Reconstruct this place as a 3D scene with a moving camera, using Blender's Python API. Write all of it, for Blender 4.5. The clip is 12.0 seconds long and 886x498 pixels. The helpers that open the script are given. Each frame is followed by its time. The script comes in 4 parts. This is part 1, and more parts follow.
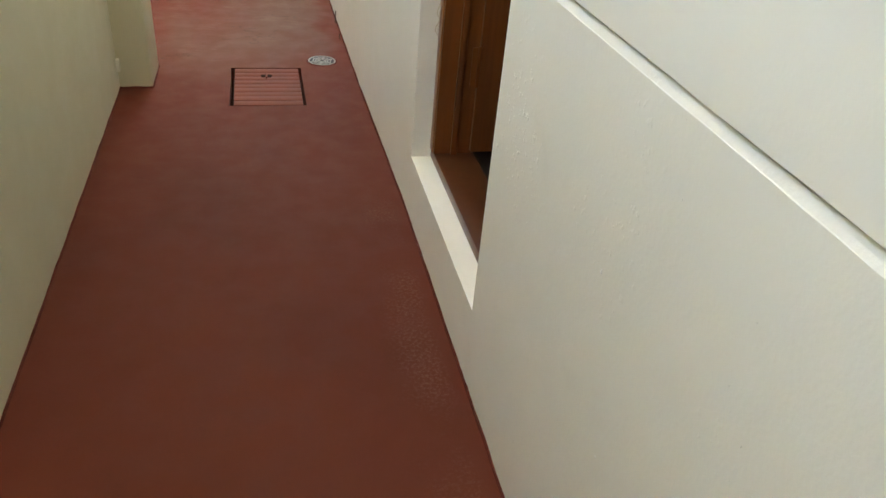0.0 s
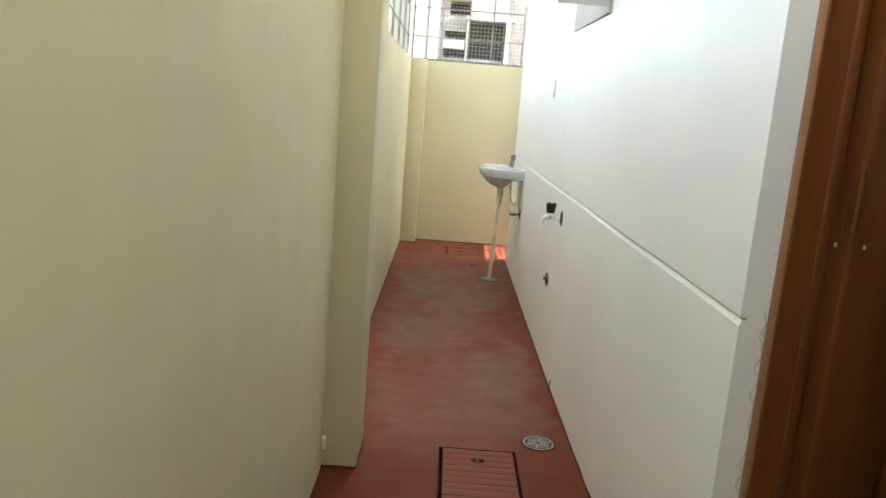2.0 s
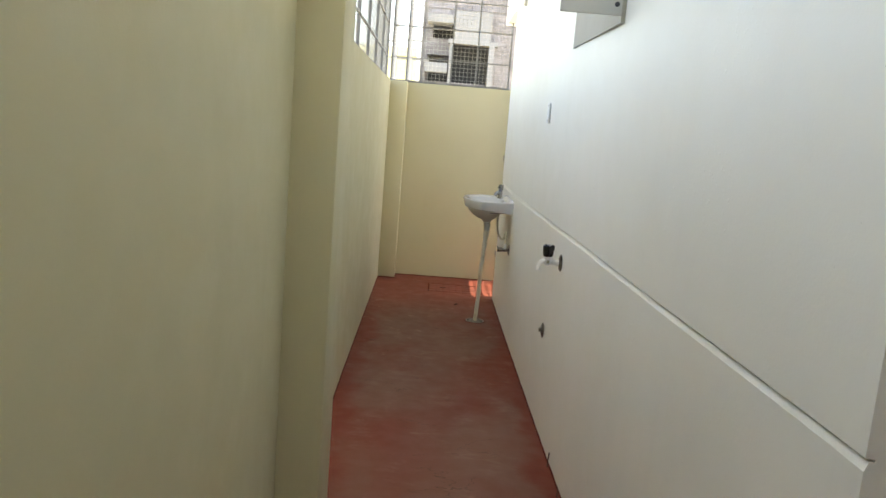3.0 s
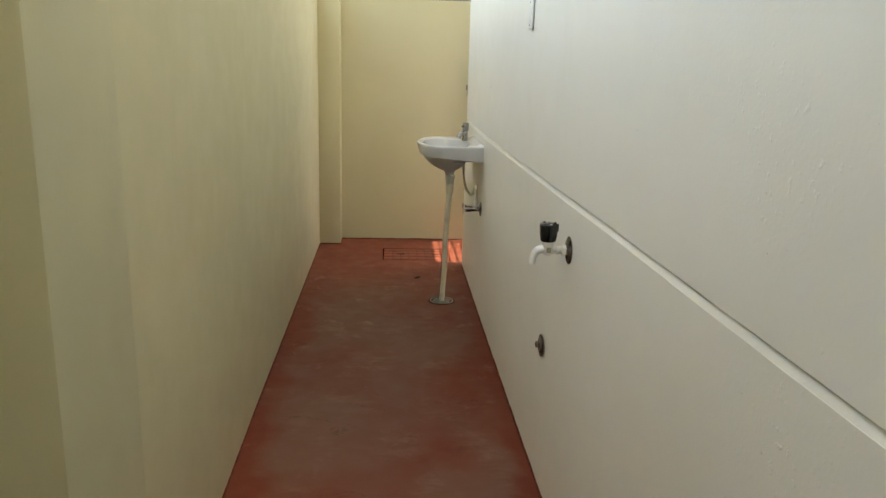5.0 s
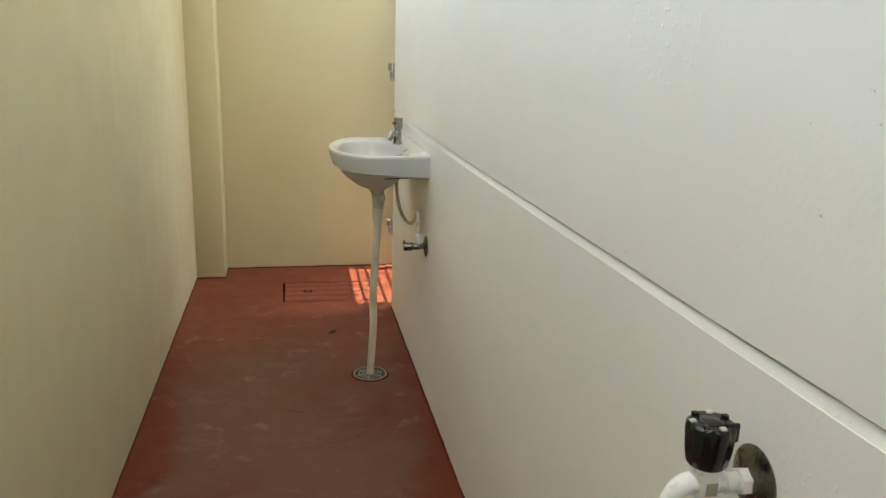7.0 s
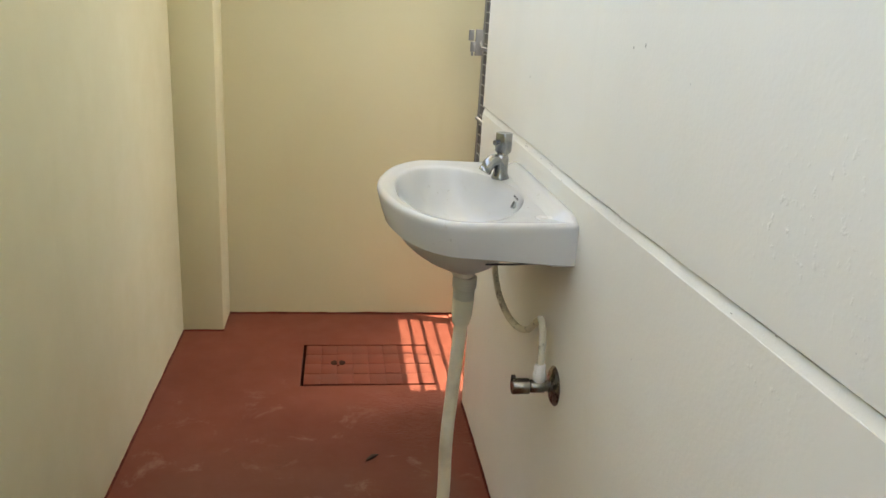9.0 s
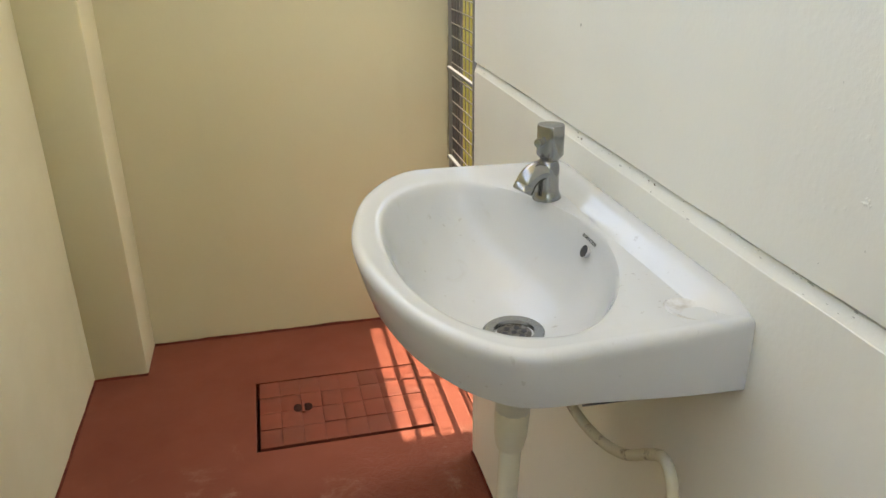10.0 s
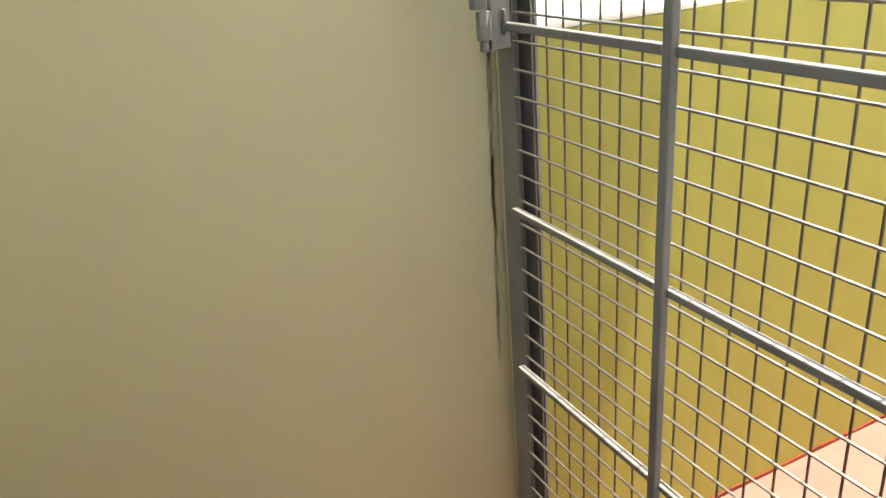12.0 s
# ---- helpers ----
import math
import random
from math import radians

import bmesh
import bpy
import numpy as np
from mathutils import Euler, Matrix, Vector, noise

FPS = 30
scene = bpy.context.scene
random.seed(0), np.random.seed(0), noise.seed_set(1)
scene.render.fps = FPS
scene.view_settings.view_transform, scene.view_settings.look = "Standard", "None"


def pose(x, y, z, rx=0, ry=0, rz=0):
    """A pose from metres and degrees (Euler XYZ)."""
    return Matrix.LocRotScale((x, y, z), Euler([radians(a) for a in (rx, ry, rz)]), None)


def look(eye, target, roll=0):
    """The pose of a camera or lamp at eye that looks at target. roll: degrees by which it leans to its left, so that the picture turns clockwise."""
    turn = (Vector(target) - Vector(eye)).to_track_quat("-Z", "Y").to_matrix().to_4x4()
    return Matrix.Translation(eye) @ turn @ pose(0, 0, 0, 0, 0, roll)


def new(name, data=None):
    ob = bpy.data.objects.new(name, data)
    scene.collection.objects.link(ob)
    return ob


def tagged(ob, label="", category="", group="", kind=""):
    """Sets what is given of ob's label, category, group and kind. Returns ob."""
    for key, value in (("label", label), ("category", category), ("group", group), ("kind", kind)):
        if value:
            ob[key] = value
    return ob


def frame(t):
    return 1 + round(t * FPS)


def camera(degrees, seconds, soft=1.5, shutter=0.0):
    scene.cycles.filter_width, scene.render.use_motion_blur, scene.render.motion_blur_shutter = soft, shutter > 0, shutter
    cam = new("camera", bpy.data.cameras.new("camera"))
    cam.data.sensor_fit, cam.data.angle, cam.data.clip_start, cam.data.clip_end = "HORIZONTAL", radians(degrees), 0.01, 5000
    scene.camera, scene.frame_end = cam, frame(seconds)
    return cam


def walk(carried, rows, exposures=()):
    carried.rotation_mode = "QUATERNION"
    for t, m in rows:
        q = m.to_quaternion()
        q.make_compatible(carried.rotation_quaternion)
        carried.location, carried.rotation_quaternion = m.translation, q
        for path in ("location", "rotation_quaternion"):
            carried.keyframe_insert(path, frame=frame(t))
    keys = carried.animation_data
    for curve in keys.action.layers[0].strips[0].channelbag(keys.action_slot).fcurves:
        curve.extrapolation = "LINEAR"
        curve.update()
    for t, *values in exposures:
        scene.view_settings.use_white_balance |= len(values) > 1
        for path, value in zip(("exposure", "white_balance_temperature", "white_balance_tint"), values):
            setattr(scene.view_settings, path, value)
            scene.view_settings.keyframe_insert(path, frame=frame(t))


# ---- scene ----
cam = camera(60.2, 12.0)
PATH = [
    (0, (-0.383, 0.296, 1.21), (0.054, 1.922, 0.129), 5.4),
    (0.5, (-0.413, 0.33, 1.253), (-0.203, 2.128, 0.403), 4.7),
    (1, (-0.477, 0.428, 1.287), (-0.39, 2.325, 0.658), 5.5),
    (1.5, (-0.535, 0.624, 1.319), (-0.48, 2.568, 0.85), 6.1),
    (2, (-0.576, 0.836, 1.325), (-0.566, 2.8, 0.944), 4.5),
    (2.5, (-0.576, 1.102, 1.33), (-0.542, 3.072, 0.984), 5.0),
    (3, (-0.571, 1.369, 1.337), (-0.521, 3.343, 1.018), 4.6),
    (4.8, (-0.427, 2.503, 1.261), (-0.347, 4.457, 0.84), 3.6),
    (5, (-0.461, 2.601, 1.281), (-0.323, 4.538, 0.801), 1.6),
    (5.5, (-0.458, 2.904, 1.25), (-0.28, 4.827, 0.73), 1.1),
    (6, (-0.407, 3.234, 1.251), (-0.182, 5.149, 0.72), 0.9),
    (6.5, (-0.4, 3.572, 1.227), (-0.065, 5.487, 0.756), 2.0),
    (7, (-0.452, 3.893, 1.229), (-0.07, 5.786, 0.71), 1.8),
    (7.5, (-0.431, 4.273, 1.208), (-0.151, 6.168, 0.633), 1.8),
    (7.7, (-0.444, 4.361, 1.225), (-0.192, 6.261, 0.653), 3.1),
    (9.5, (-0.391, 5.562, 1.196), (-0.101, 7.422, 0.518), 3.2),
    (10, (-0.4, 5.876, 1.191), (0.008, 7.667, 0.398), -0.7),
    (10.5, (-0.374, 6.217, 1.163), (0.073, 7.984, 0.339), -0.2),
    (10.7, (-0.371, 6.347, 1.167), (0.048, 8.109, 0.318), 1.1),
    (11, (-0.369, 6.571, 1.176), (0.069, 8.322, 0.314), 2.3),
    (11.2, (-0.398, 6.672, 1.177), (0.126, 8.405, 0.326), 1.0),
    (11.5, (-0.412, 6.862, 1.182), (0.255, 8.553, 0.35), -2.9),
    (11.7, (-0.415, 6.95, 1.183), (0.302, 8.650, 0.412), -3.3),
    (12, (-0.408, 7.107, 1.184), (0.361, 8.779, 0.402), -4.8),
]
EXPOSURES = [(0, 3.95, 7550, 7), (0.6, 3.87, 7550, 7), (1.5, 3.68, 7550, 7), (2.3, 3.46, 7550, 9), (3, 3.06, 7700, 9), (5, 2.97, 8600, 7), (7, 3.16, 8400, 7), (9.4, 3.32, 8000, 9), (10.5, 3.14, 8350, 9), (11, 3.2, 8100, 8), (11.4, 3.2, 8000, 7), (12, 2.95, 8000, 7)]
walk(cam, [(t, look(e, a, r)) for t, e, a, r in PATH], EXPOSURES)

# ---- light: hazy tropical midday sky, high sun over the gate side ----
SUN_EL, SUN_AZ = radians(78.5), radians(-12)      # azimuth from +x towards +y
world = bpy.data.worlds.new("sky")
scene.world = world
world.use_nodes = True
wn = world.node_tree.nodes
sky = wn.new("ShaderNodeTexSky")
sky.sky_type = "NISHITA"
sky.sun_disc = False
sky.sun_elevation = SUN_EL
sky.sun_rotation = radians(90) - SUN_AZ
sky.dust_density = 3.0
wn["Background"].inputs[1].default_value = 0.15
world.node_tree.links.new(sky.outputs[0], wn["Background"].inputs[0])
sun_dir = Vector((math.cos(SUN_EL) * math.cos(SUN_AZ), math.cos(SUN_EL) * math.sin(SUN_AZ), math.sin(SUN_EL)))
sun = new("sun", bpy.data.lights.new("sun", "SUN"))
sun.data.energy, sun.data.angle, sun.data.color = 2.8, radians(0.45), (1.0, 0.95, 0.87)
sun.matrix_world = look(sun_dir * 20, (0, 0, 0))


# ---- materials ----
def mat(name, color, rough=0.5, metal=0.0, spec=0.5):
    m = bpy.data.materials.new(name)
    m.use_nodes = True
    b = m.node_tree.nodes["Principled BSDF"]
    b.inputs["Base Color"].default_value = (*color, 1)
    b.inputs["Roughness"].default_value = rough
    b.inputs["Metallic"].default_value = metal
    b.inputs["Specular IOR Level"].default_value = spec
    return m


class Net:
    """Small helper round one material's node tree."""

    def __init__(self, m):
        self.t = m.node_tree
        self.n, self.l = self.t.nodes, self.t.links
        self.b = self.n["Principled BSDF"]
        co = self.n.new("ShaderNodeNewGeometry")
        self.pos = co.outputs["Position"]
        self.island = co.outputs["Random Per Island"]

    def put(self, socket, value):
        if isinstance(value, (int, float)):
            socket.default_value = value
        elif isinstance(value, tuple):
            socket.default_value = (*value, 1) if len(value) == 3 and socket.type == "RGBA" else value
        else:
            self.l.new(value, socket)

    def noise(self, scale, detail=4.0, rough=0.55, stretch=None, dist=0.0):
        n = self.n.new("ShaderNodeTexNoise")
        src = self.pos
        if stretch:
            mp = self.n.new("ShaderNodeMapping")
            mp.inputs["Scale"].default_value = stretch
            self.l.new(src, mp.inputs[0])
            src = mp.outputs[0]
        self.l.new(src, n.inputs["Vector"])
        for k, v in (("Scale", scale), ("Detail", detail), ("Roughness", rough), ("Distortion", dist)):
            n.inputs[k].default_value = v
        return n.outputs["Fac"]

    def ramp(self, src, lo, hi, a=0.0, b=1.0):
        r = self.n.new("ShaderNodeMapRange")
        r.interpolation_type = "SMOOTHSTEP"
        self.l.new(src, r.inputs[0])
        for i, v in enumerate((lo, hi, a, b)):
            r.inputs[i + 1].default_value = v
        return r.outputs[0]

    def calc(self, op, a, b=0.0):
        m = self.n.new("ShaderNodeMath")
        m.operation = op
        self.put(m.inputs[0], a)
        self.put(m.inputs[1], b)
        return m.outputs[0]

    def mix(self, fac, a, b):
        m = self.n.new("ShaderNodeMix")
        m.data_type = "RGBA"
        self.put(m.inputs[0], fac)
        self.put(m.inputs[6], a)
        self.put(m.inputs[7], b)
        return m.outputs[2]

    def axis(self, i):
        s = self.n.new("ShaderNodeSeparateXYZ")
        self.l.new(self.pos, s.inputs[0])
        return s.outputs[i]

    def color(self, src):
        self.put(self.b.inputs["Base Color"], src)

    def rough(self, src):
        self.put(self.b.inputs["Roughness"], src)

    def bump(self, layers):
        prev = None
        for src, dist, strength in layers:
            b = self.n.new("ShaderNodeBump")
            b.inputs["Distance"].default_value = dist
            b.inputs["Strength"].default_value = strength
            self.l.new(src, b.inputs["Height"])
            if prev is not None:
                self.l.new(prev, b.inputs["Normal"])
            prev = b.outputs[0]
        self.l.new(prev, self.b.inputs["Normal"])


def plaster(name, base, stain, rough=0.55, lump=0.0):
    """Brush-painted render: soft trowel waves, grainy lumps, scuffs and drip streaks."""
    m = mat(name, base, rough)
    k = Net(m)
    big = k.noise(1.3, 3)
    streak = k.noise(5.0, 5, 0.6, (1.0, 1.0, 0.12))
    smudge = k.ramp(k.noise(3.2, 6, 0.7, None, 0.6), 0.60, 0.78)
    c = k.mix(k.ramp(big, 0.3, 0.7, 0.0, 0.30), base, stain)
    c = k.mix(k.ramp(streak, 0.58, 0.80, 0.0, 0.28), c, stain)
    c = k.mix(k.calc("MULTIPLY", smudge, 0.36), c, stain)
    speck = k.ramp(k.noise(95, 2), 0.77, 0.80)
    c = k.mix(k.calc("MULTIPLY", speck, 0.5 * lump), c, tuple(v * 0.45 for v in stain))
    k.color(c)
    k.rough(k.ramp(k.noise(9, 3), 0.2, 0.8, rough - 0.1, rough + 0.12))
    lumps = k.ramp(k.noise(70, 3), 0.58, 0.80)
    area = k.ramp(k.noise(2.2, 3), 0.54, 0.68)
    k.bump([(k.noise(4.5, 3), 0.008, 0.25), (k.noise(140, 3), 0.0008, 0.25 + 0.15 * lump), (k.calc("MULTIPLY", lumps, area), 0.0024, 0.48 * lump + 0.05)])
    return m


WHITE = plaster("white_wall_paint", (0.845, 0.83, 0.755), (0.73, 0.70, 0.61), 0.5, 1.0)
CREAM = plaster("cream_wall_paint", (0.562, 0.530, 0.358), (0.465, 0.43, 0.27), 0.55)
YELLOW = plaster("yellow_wall_paint", (0.285, 0.275, 0.058), (0.255, 0.243, 0.048), 0.6)
PALE_YELLOW = plaster("pale_yellow_paint", (0.62, 0.60, 0.30), (0.52, 0.52, 0.24), 0.7)
CEIL = plaster("ceiling_paint", (0.78, 0.77, 0.72), (0.7, 0.68, 0.6), 0.7)


def red_floor():
    """Red-oxide floor paint over cement, worn to brown in the trodden middle."""
    m = mat("red_floor_paint", (0.26, 0.062, 0.036), 0.45)
    k = Net(m)
    x, y = k.axis(0), k.axis(1)
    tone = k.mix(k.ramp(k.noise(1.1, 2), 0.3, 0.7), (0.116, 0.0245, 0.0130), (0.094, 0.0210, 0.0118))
    # tone raised along y in place of stronger light further in
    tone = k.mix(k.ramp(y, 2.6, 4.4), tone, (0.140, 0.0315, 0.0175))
    # brighter tone towards the gate, standing in for the light that falls there
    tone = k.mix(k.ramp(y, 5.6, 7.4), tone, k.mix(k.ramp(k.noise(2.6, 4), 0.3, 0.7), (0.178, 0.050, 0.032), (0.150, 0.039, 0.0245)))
    along = k.calc("MULTIPLY", k.ramp(y, 3.3, 4.0), k.ramp(y, 7.25, 6.6))
    across = k.calc("MULTIPLY", k.ramp(k.calc("ADD", x, k.ramp(k.noise(3.1, 4), 0.3, 0.7, -0.07, 0.07)), -0.93, -0.80), k.ramp(k.calc("ADD", x, k.ramp(k.noise(3.7, 4), 0.3, 0.7, -0.05, 0.05)), -0.02, -0.13))
    blot = k.ramp(k.noise(2.1, 3, 0.5, (1.0, 0.75, 1.0), 0.2), 0.24, 0.62)
    worn = k.calc("MULTIPLY", k.calc("MULTIPLY", along, across), blot)
    c = k.mix(k.calc("MULTIPLY", worn, 0.86), tone, (0.150, 0.080, 0.058))
    # cement showing through in broom strokes across the passage
    broom = k.ramp(k.noise(19, 6, 0.7, (0.45, 1.2, 1.0), 0.6), 0.42, 0.70)
    cloud = k.ramp(k.noise(4.3, 5, 0.6, None, 0.4), 0.47, 0.66)
    thin = k.calc("MULTIPLY", k.calc("MULTIPLY", broom, cloud), k.calc("MULTIPLY", along, across))
    c = k.mix(k.calc("MULTIPLY", thin, 0.36), c, (0.235, 0.165, 0.120))
    chalk = k.ramp(k.noise(7.5, 7, 0.72, None, 0.5), 0.55, 0.74)
    chalk = k.calc("MULTIPLY", chalk, k.calc("MULTIPLY", k.ramp(y, 4.0, 6.6, 0.0, 0.50), k.ramp(y, 7.7, 7.2)))
    c = k.mix(chalk, c, (0.30, 0.21, 0.160))
    # fine shrinkage cracks
    vein = k.calc("ABSOLUTE", k.calc("SUBTRACT", k.noise(2.3, 6, 0.62, (0.6, 1.3, 1.0), 0.4), 0.5))
    crack = k.calc("MULTIPLY", k.ramp(vein, 0.004, 0.0015), k.calc("MULTIPLY", k.ramp(k.noise(3.0, 2), 0.50, 0.60), along))
    c = k.mix(k.calc("MULTIPLY", crack, 0.6), c, (0.05, 0.02, 0.014))
    # abraded strip by the door side
    strip = k.calc("MULTIPLY", k.ramp(x, -0.14, -0.05), k.ramp(x, 0.02, -0.02))
    strip = k.calc("MULTIPLY", strip, k.calc("MULTIPLY", k.ramp(y, 0.4, 0.9), k.ramp(y, 2.6, 2.2)))
    grit = k.calc("MULTIPLY", k.ramp(k.noise(120, 5, 0.75), 0.46, 0.62), k.ramp(k.noise(4, 4), 0.34, 0.60))
    c = k.mix(k.calc("MULTIPLY", strip, k.calc("MULTIPLY", grit, 0.20)), c, (0.27, 0.19, 0.15))
    scratch = k.ramp(k.noise(26, 6, 0.8, (1.0, 0.35, 1.0), 2.0), 0.69, 0.73)
    c = k.mix(k.calc("MULTIPLY", scratch, 0.12), c, (0.25, 0.13, 0.095))
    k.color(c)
    k.rough(k.ramp(k.noise(11, 5), 0.25, 0.75, 0.52, 0.68))
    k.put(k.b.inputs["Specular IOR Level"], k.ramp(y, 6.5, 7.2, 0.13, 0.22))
    dx, dy = k.calc("ADD", x, 0.15), k.calc("SUBTRACT", y, 7.26)
    far = k.calc("SQRT", k.calc("ADD", k.calc("MULTIPLY", dx, dx), k.calc("MULTIPLY", dy, dy)))
    rough_spot = k.calc("MULTIPLY", k.ramp(far, 0.26, 0.06), k.noise(34, 4, 0.6, None, 1.5))
    k.bump([(rough_spot, 0.010, 0.9), (crack, 0.002, -0.5), (broom, 0.001, 0.10), (k.noise(6, 3), 0.004, 0.06), (k.noise(45, 4, 0.6), 0.0008, 0.2), (k.noise(260, 2), 0.0003, 0.3)])
    return m


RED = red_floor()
DARKRED = mat("red_paint_lap", (0.17, 0.035, 0.022), 0.8, 0.0, 0.12)
kk = Net(DARKRED)
kk.color(kk.mix(kk.ramp(kk.noise(22, 4), 0.35, 0.65), (0.135, 0.028, 0.017), (0.09, 0.02, 0.013)))


def red_tile():
    m = mat("red_painted_cover", (0.30, 0.07, 0.04), 0.62, 0.0, 0.3)
    k = Net(m)
    k.color(k.mix(k.ramp(k.noise(9, 5), 0.35, 0.7), (0.170, 0.040, 0.024), (0.142, 0.040, 0.026)))
    k.bump([(k.noise(30, 4), 0.002, 0.4)])
    return m


COVER = red_tile()
PIT = mat("dark_gap_fill", (0.03, 0.012, 0.009), 0.9, 0.0, 0.1)


def ceramic():
    m = mat("white_glazed_ceramic", (0.61, 0.62, 0.62), 0.07)
    k = Net(m)
    dirt = k.ramp(k.noise(17, 6, 0.7, None, 1.0), 0.60, 0.76)
    speck = k.ramp(k.noise(110, 3), 0.66, 0.70)
    c = k.mix(k.calc("MULTIPLY", dirt, 0.34), (0.61, 0.622, 0.622), (0.49, 0.47, 0.42))
    speck = k.calc("MULTIPLY", speck, k.ramp(k.noise(9, 3), 0.48, 0.60))
    k.color(k.mix(k.calc("MULTIPLY", speck, 0.38), c, (0.30, 0.27, 0.23)))
    k.rough(k.ramp(k.noise(14, 4), 0.4, 0.75, 0.03, 0.07))
    return m


CERAMIC = ceramic()
STAIN = mat("stained_glaze", (0.55, 0.53, 0.49), 0.25)
kk = Net(STAIN)
kk.color(kk.mix(kk.ramp(kk.noise(60, 5), 0.4, 0.7), (0.69, 0.70, 0.70), (0.52, 0.49, 0.44)))
# greyer, duller ceramic for the underside, its shade held in the colour
BASIN_SHADE = plaster("shaded_ceramic", (0.58, 0.57, 0.54), (0.45, 0.43, 0.39), 0.6)


def chrome(name, color, rough):
    m = mat(name, color, rough, 1.0)
    k = Net(m)
    k.rough(k.ramp(k.noise(60, 5, 0.7), 0.35, 0.75, rough, rough + 0.10))
    k.color(k.mix(k.ramp(k.noise(35, 4), 0.5, 0.75), color, tuple(v * 0.82 for v in color)))
    return m


CHROME = chrome("worn_chrome", (0.33, 0.33, 0.32), 0.16)
TARNISH = chrome("tarnished_chrome", (0.22, 0.21, 0.19), 0.2)
STEEL = chrome("brushed_steel", (0.17, 0.155, 0.14), 0.24)


def grey_paint():
    m = mat("grey_metal_paint", (0.30, 0.30, 0.30), 0.38)
    k = Net(m)
    rust = k.ramp(k.noise(38, 5, 0.7), 0.68, 0.78)
    c = k.mix(k.ramp(k.noise(8, 3), 0.3, 0.7), (0.185, 0.19, 0.195), (0.14, 0.14, 0.14))
    k.color(k.mix(k.calc("MULTIPLY", rust, 0.6), c, (0.10, 0.07, 0.055)))
    k.bump([(k.noise(160, 3), 0.0006, 0.5)])
    return m


GREY = grey_paint()
HINGE = plaster("worn_light_grey_paint", (0.175, 0.18, 0.185), (0.13, 0.128, 0.125), 0.45)
DULL = chrome("dull_drain_metal", (0.38, 0.37, 0.335), 0.42)
# darker copy of the gate wire: puts the uprights' shaded side into colour
SHADED_WIRE = chrome("shaded_wire", (0.19, 0.18, 0.165), 0.4)
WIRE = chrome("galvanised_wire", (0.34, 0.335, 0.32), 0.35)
GRIME = mat("dark_grime", (0.30, 0.27, 0.21), 0.85)
SCUFF = mat("grey_scuff_mark", (0.52, 0.50, 0.44), 0.7)
SCRAPE = mat("grey_scrape", (0.33, 0.30, 0.21), 0.8)
PALE_CHIP = mat("pale_filler", (0.86, 0.85, 0.82), 0.7)
PVC = mat("ivory_pvc", (0.70, 0.66, 0.52), 0.4)
kk = Net(PVC)
kk.color(kk.mix(kk.ramp(kk.noise(14, 4), 0.4, 0.75), (0.72, 0.68, 0.54), (0.52, 0.47, 0.36)))
PVC_GREY = mat("grey_pvc", (0.56, 0.55, 0.49), 0.4)
SCUFFED = mat("scuffed_hose", (0.66, 0.62, 0.49), 0.5)
kk = Net(SCUFFED)
kk.color(kk.mix(kk.ramp(kk.noise(42, 5, 0.7), 0.52, 0.66), (0.66, 0.62, 0.49), (0.25, 0.21, 0.15)))
WHITE_PVC = mat("white_pvc", (0.78, 0.78, 0.76), 0.32)
kk = Net(WHITE_PVC)
kk.color(kk.mix(kk.ramp(kk.noise(70, 4), 0.58, 0.72), (0.78, 0.78, 0.76), (0.55, 0.53, 0.48)))
BLACK = mat("black_plastic", (0.012, 0.012, 0.012), 0.16)
kk = Net(BLACK)
kk.color(kk.mix(kk.ramp(kk.noise(120, 4, 0.7), 0.70, 0.74), (0.008, 0.008, 0.008), (0.30, 0.29, 0.27)))
NEAR_BLACK = mat("near_black", (0.03, 0.03, 0.035), 0.6)
TWIG = mat("dry_brown_leaf", (0.06, 0.035, 0.022), 0.8)
ENAMEL = mat("white_enamel", (0.70, 0.70, 0.67), 0.4)
kk = Net(ENAMEL)
kk.color(kk.mix(kk.ramp(kk.noise(12, 5), 0.5, 0.8), (0.72, 0.72, 0.69), (0.52, 0.50, 0.45)))


def wood(name, dark, light):
    m = mat(name, dark, 0.32)
    k = Net(m)
    grain = k.noise(48, 5, 0.6, (1.0, 1.0, 0.035), 0.25)
    c = k.mix(k.ramp(grain, 0.3, 0.7), dark, light)
    k.color(k.mix(k.ramp(k.noise(1.5, 2), 0.35, 0.7, 0, 0.3), c, dark))
    k.b.inputs["Roughness"].default_value = 0.30
    k.bump([(grain, 0.0004, 0.25)])
    return m


WOOD = wood("varnished_wood", (0.150, 0.044, 0.012), (0.205, 0.064, 0.017))
# darker varnish carries the shade that lies on the sill
SHADED_WOOD = wood("shaded_varnish", (0.085, 0.028, 0.010), (0.105, 0.035, 0.013))
# lighter varnish paints the skylight on the frame's front edge
ARRIS = wood("skylit_varnish", (0.26, 0.095, 0.028), (0.32, 0.125, 0.04))
PAINTED = mat("varnished_hinge", (0.22, 0.075, 0.022), 0.35, 0.4)
DARK_TILE = mat("dark_floor_tile", (0.05, 0.045, 0.04), 0.35)
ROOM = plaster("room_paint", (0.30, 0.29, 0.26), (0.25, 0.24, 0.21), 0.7)


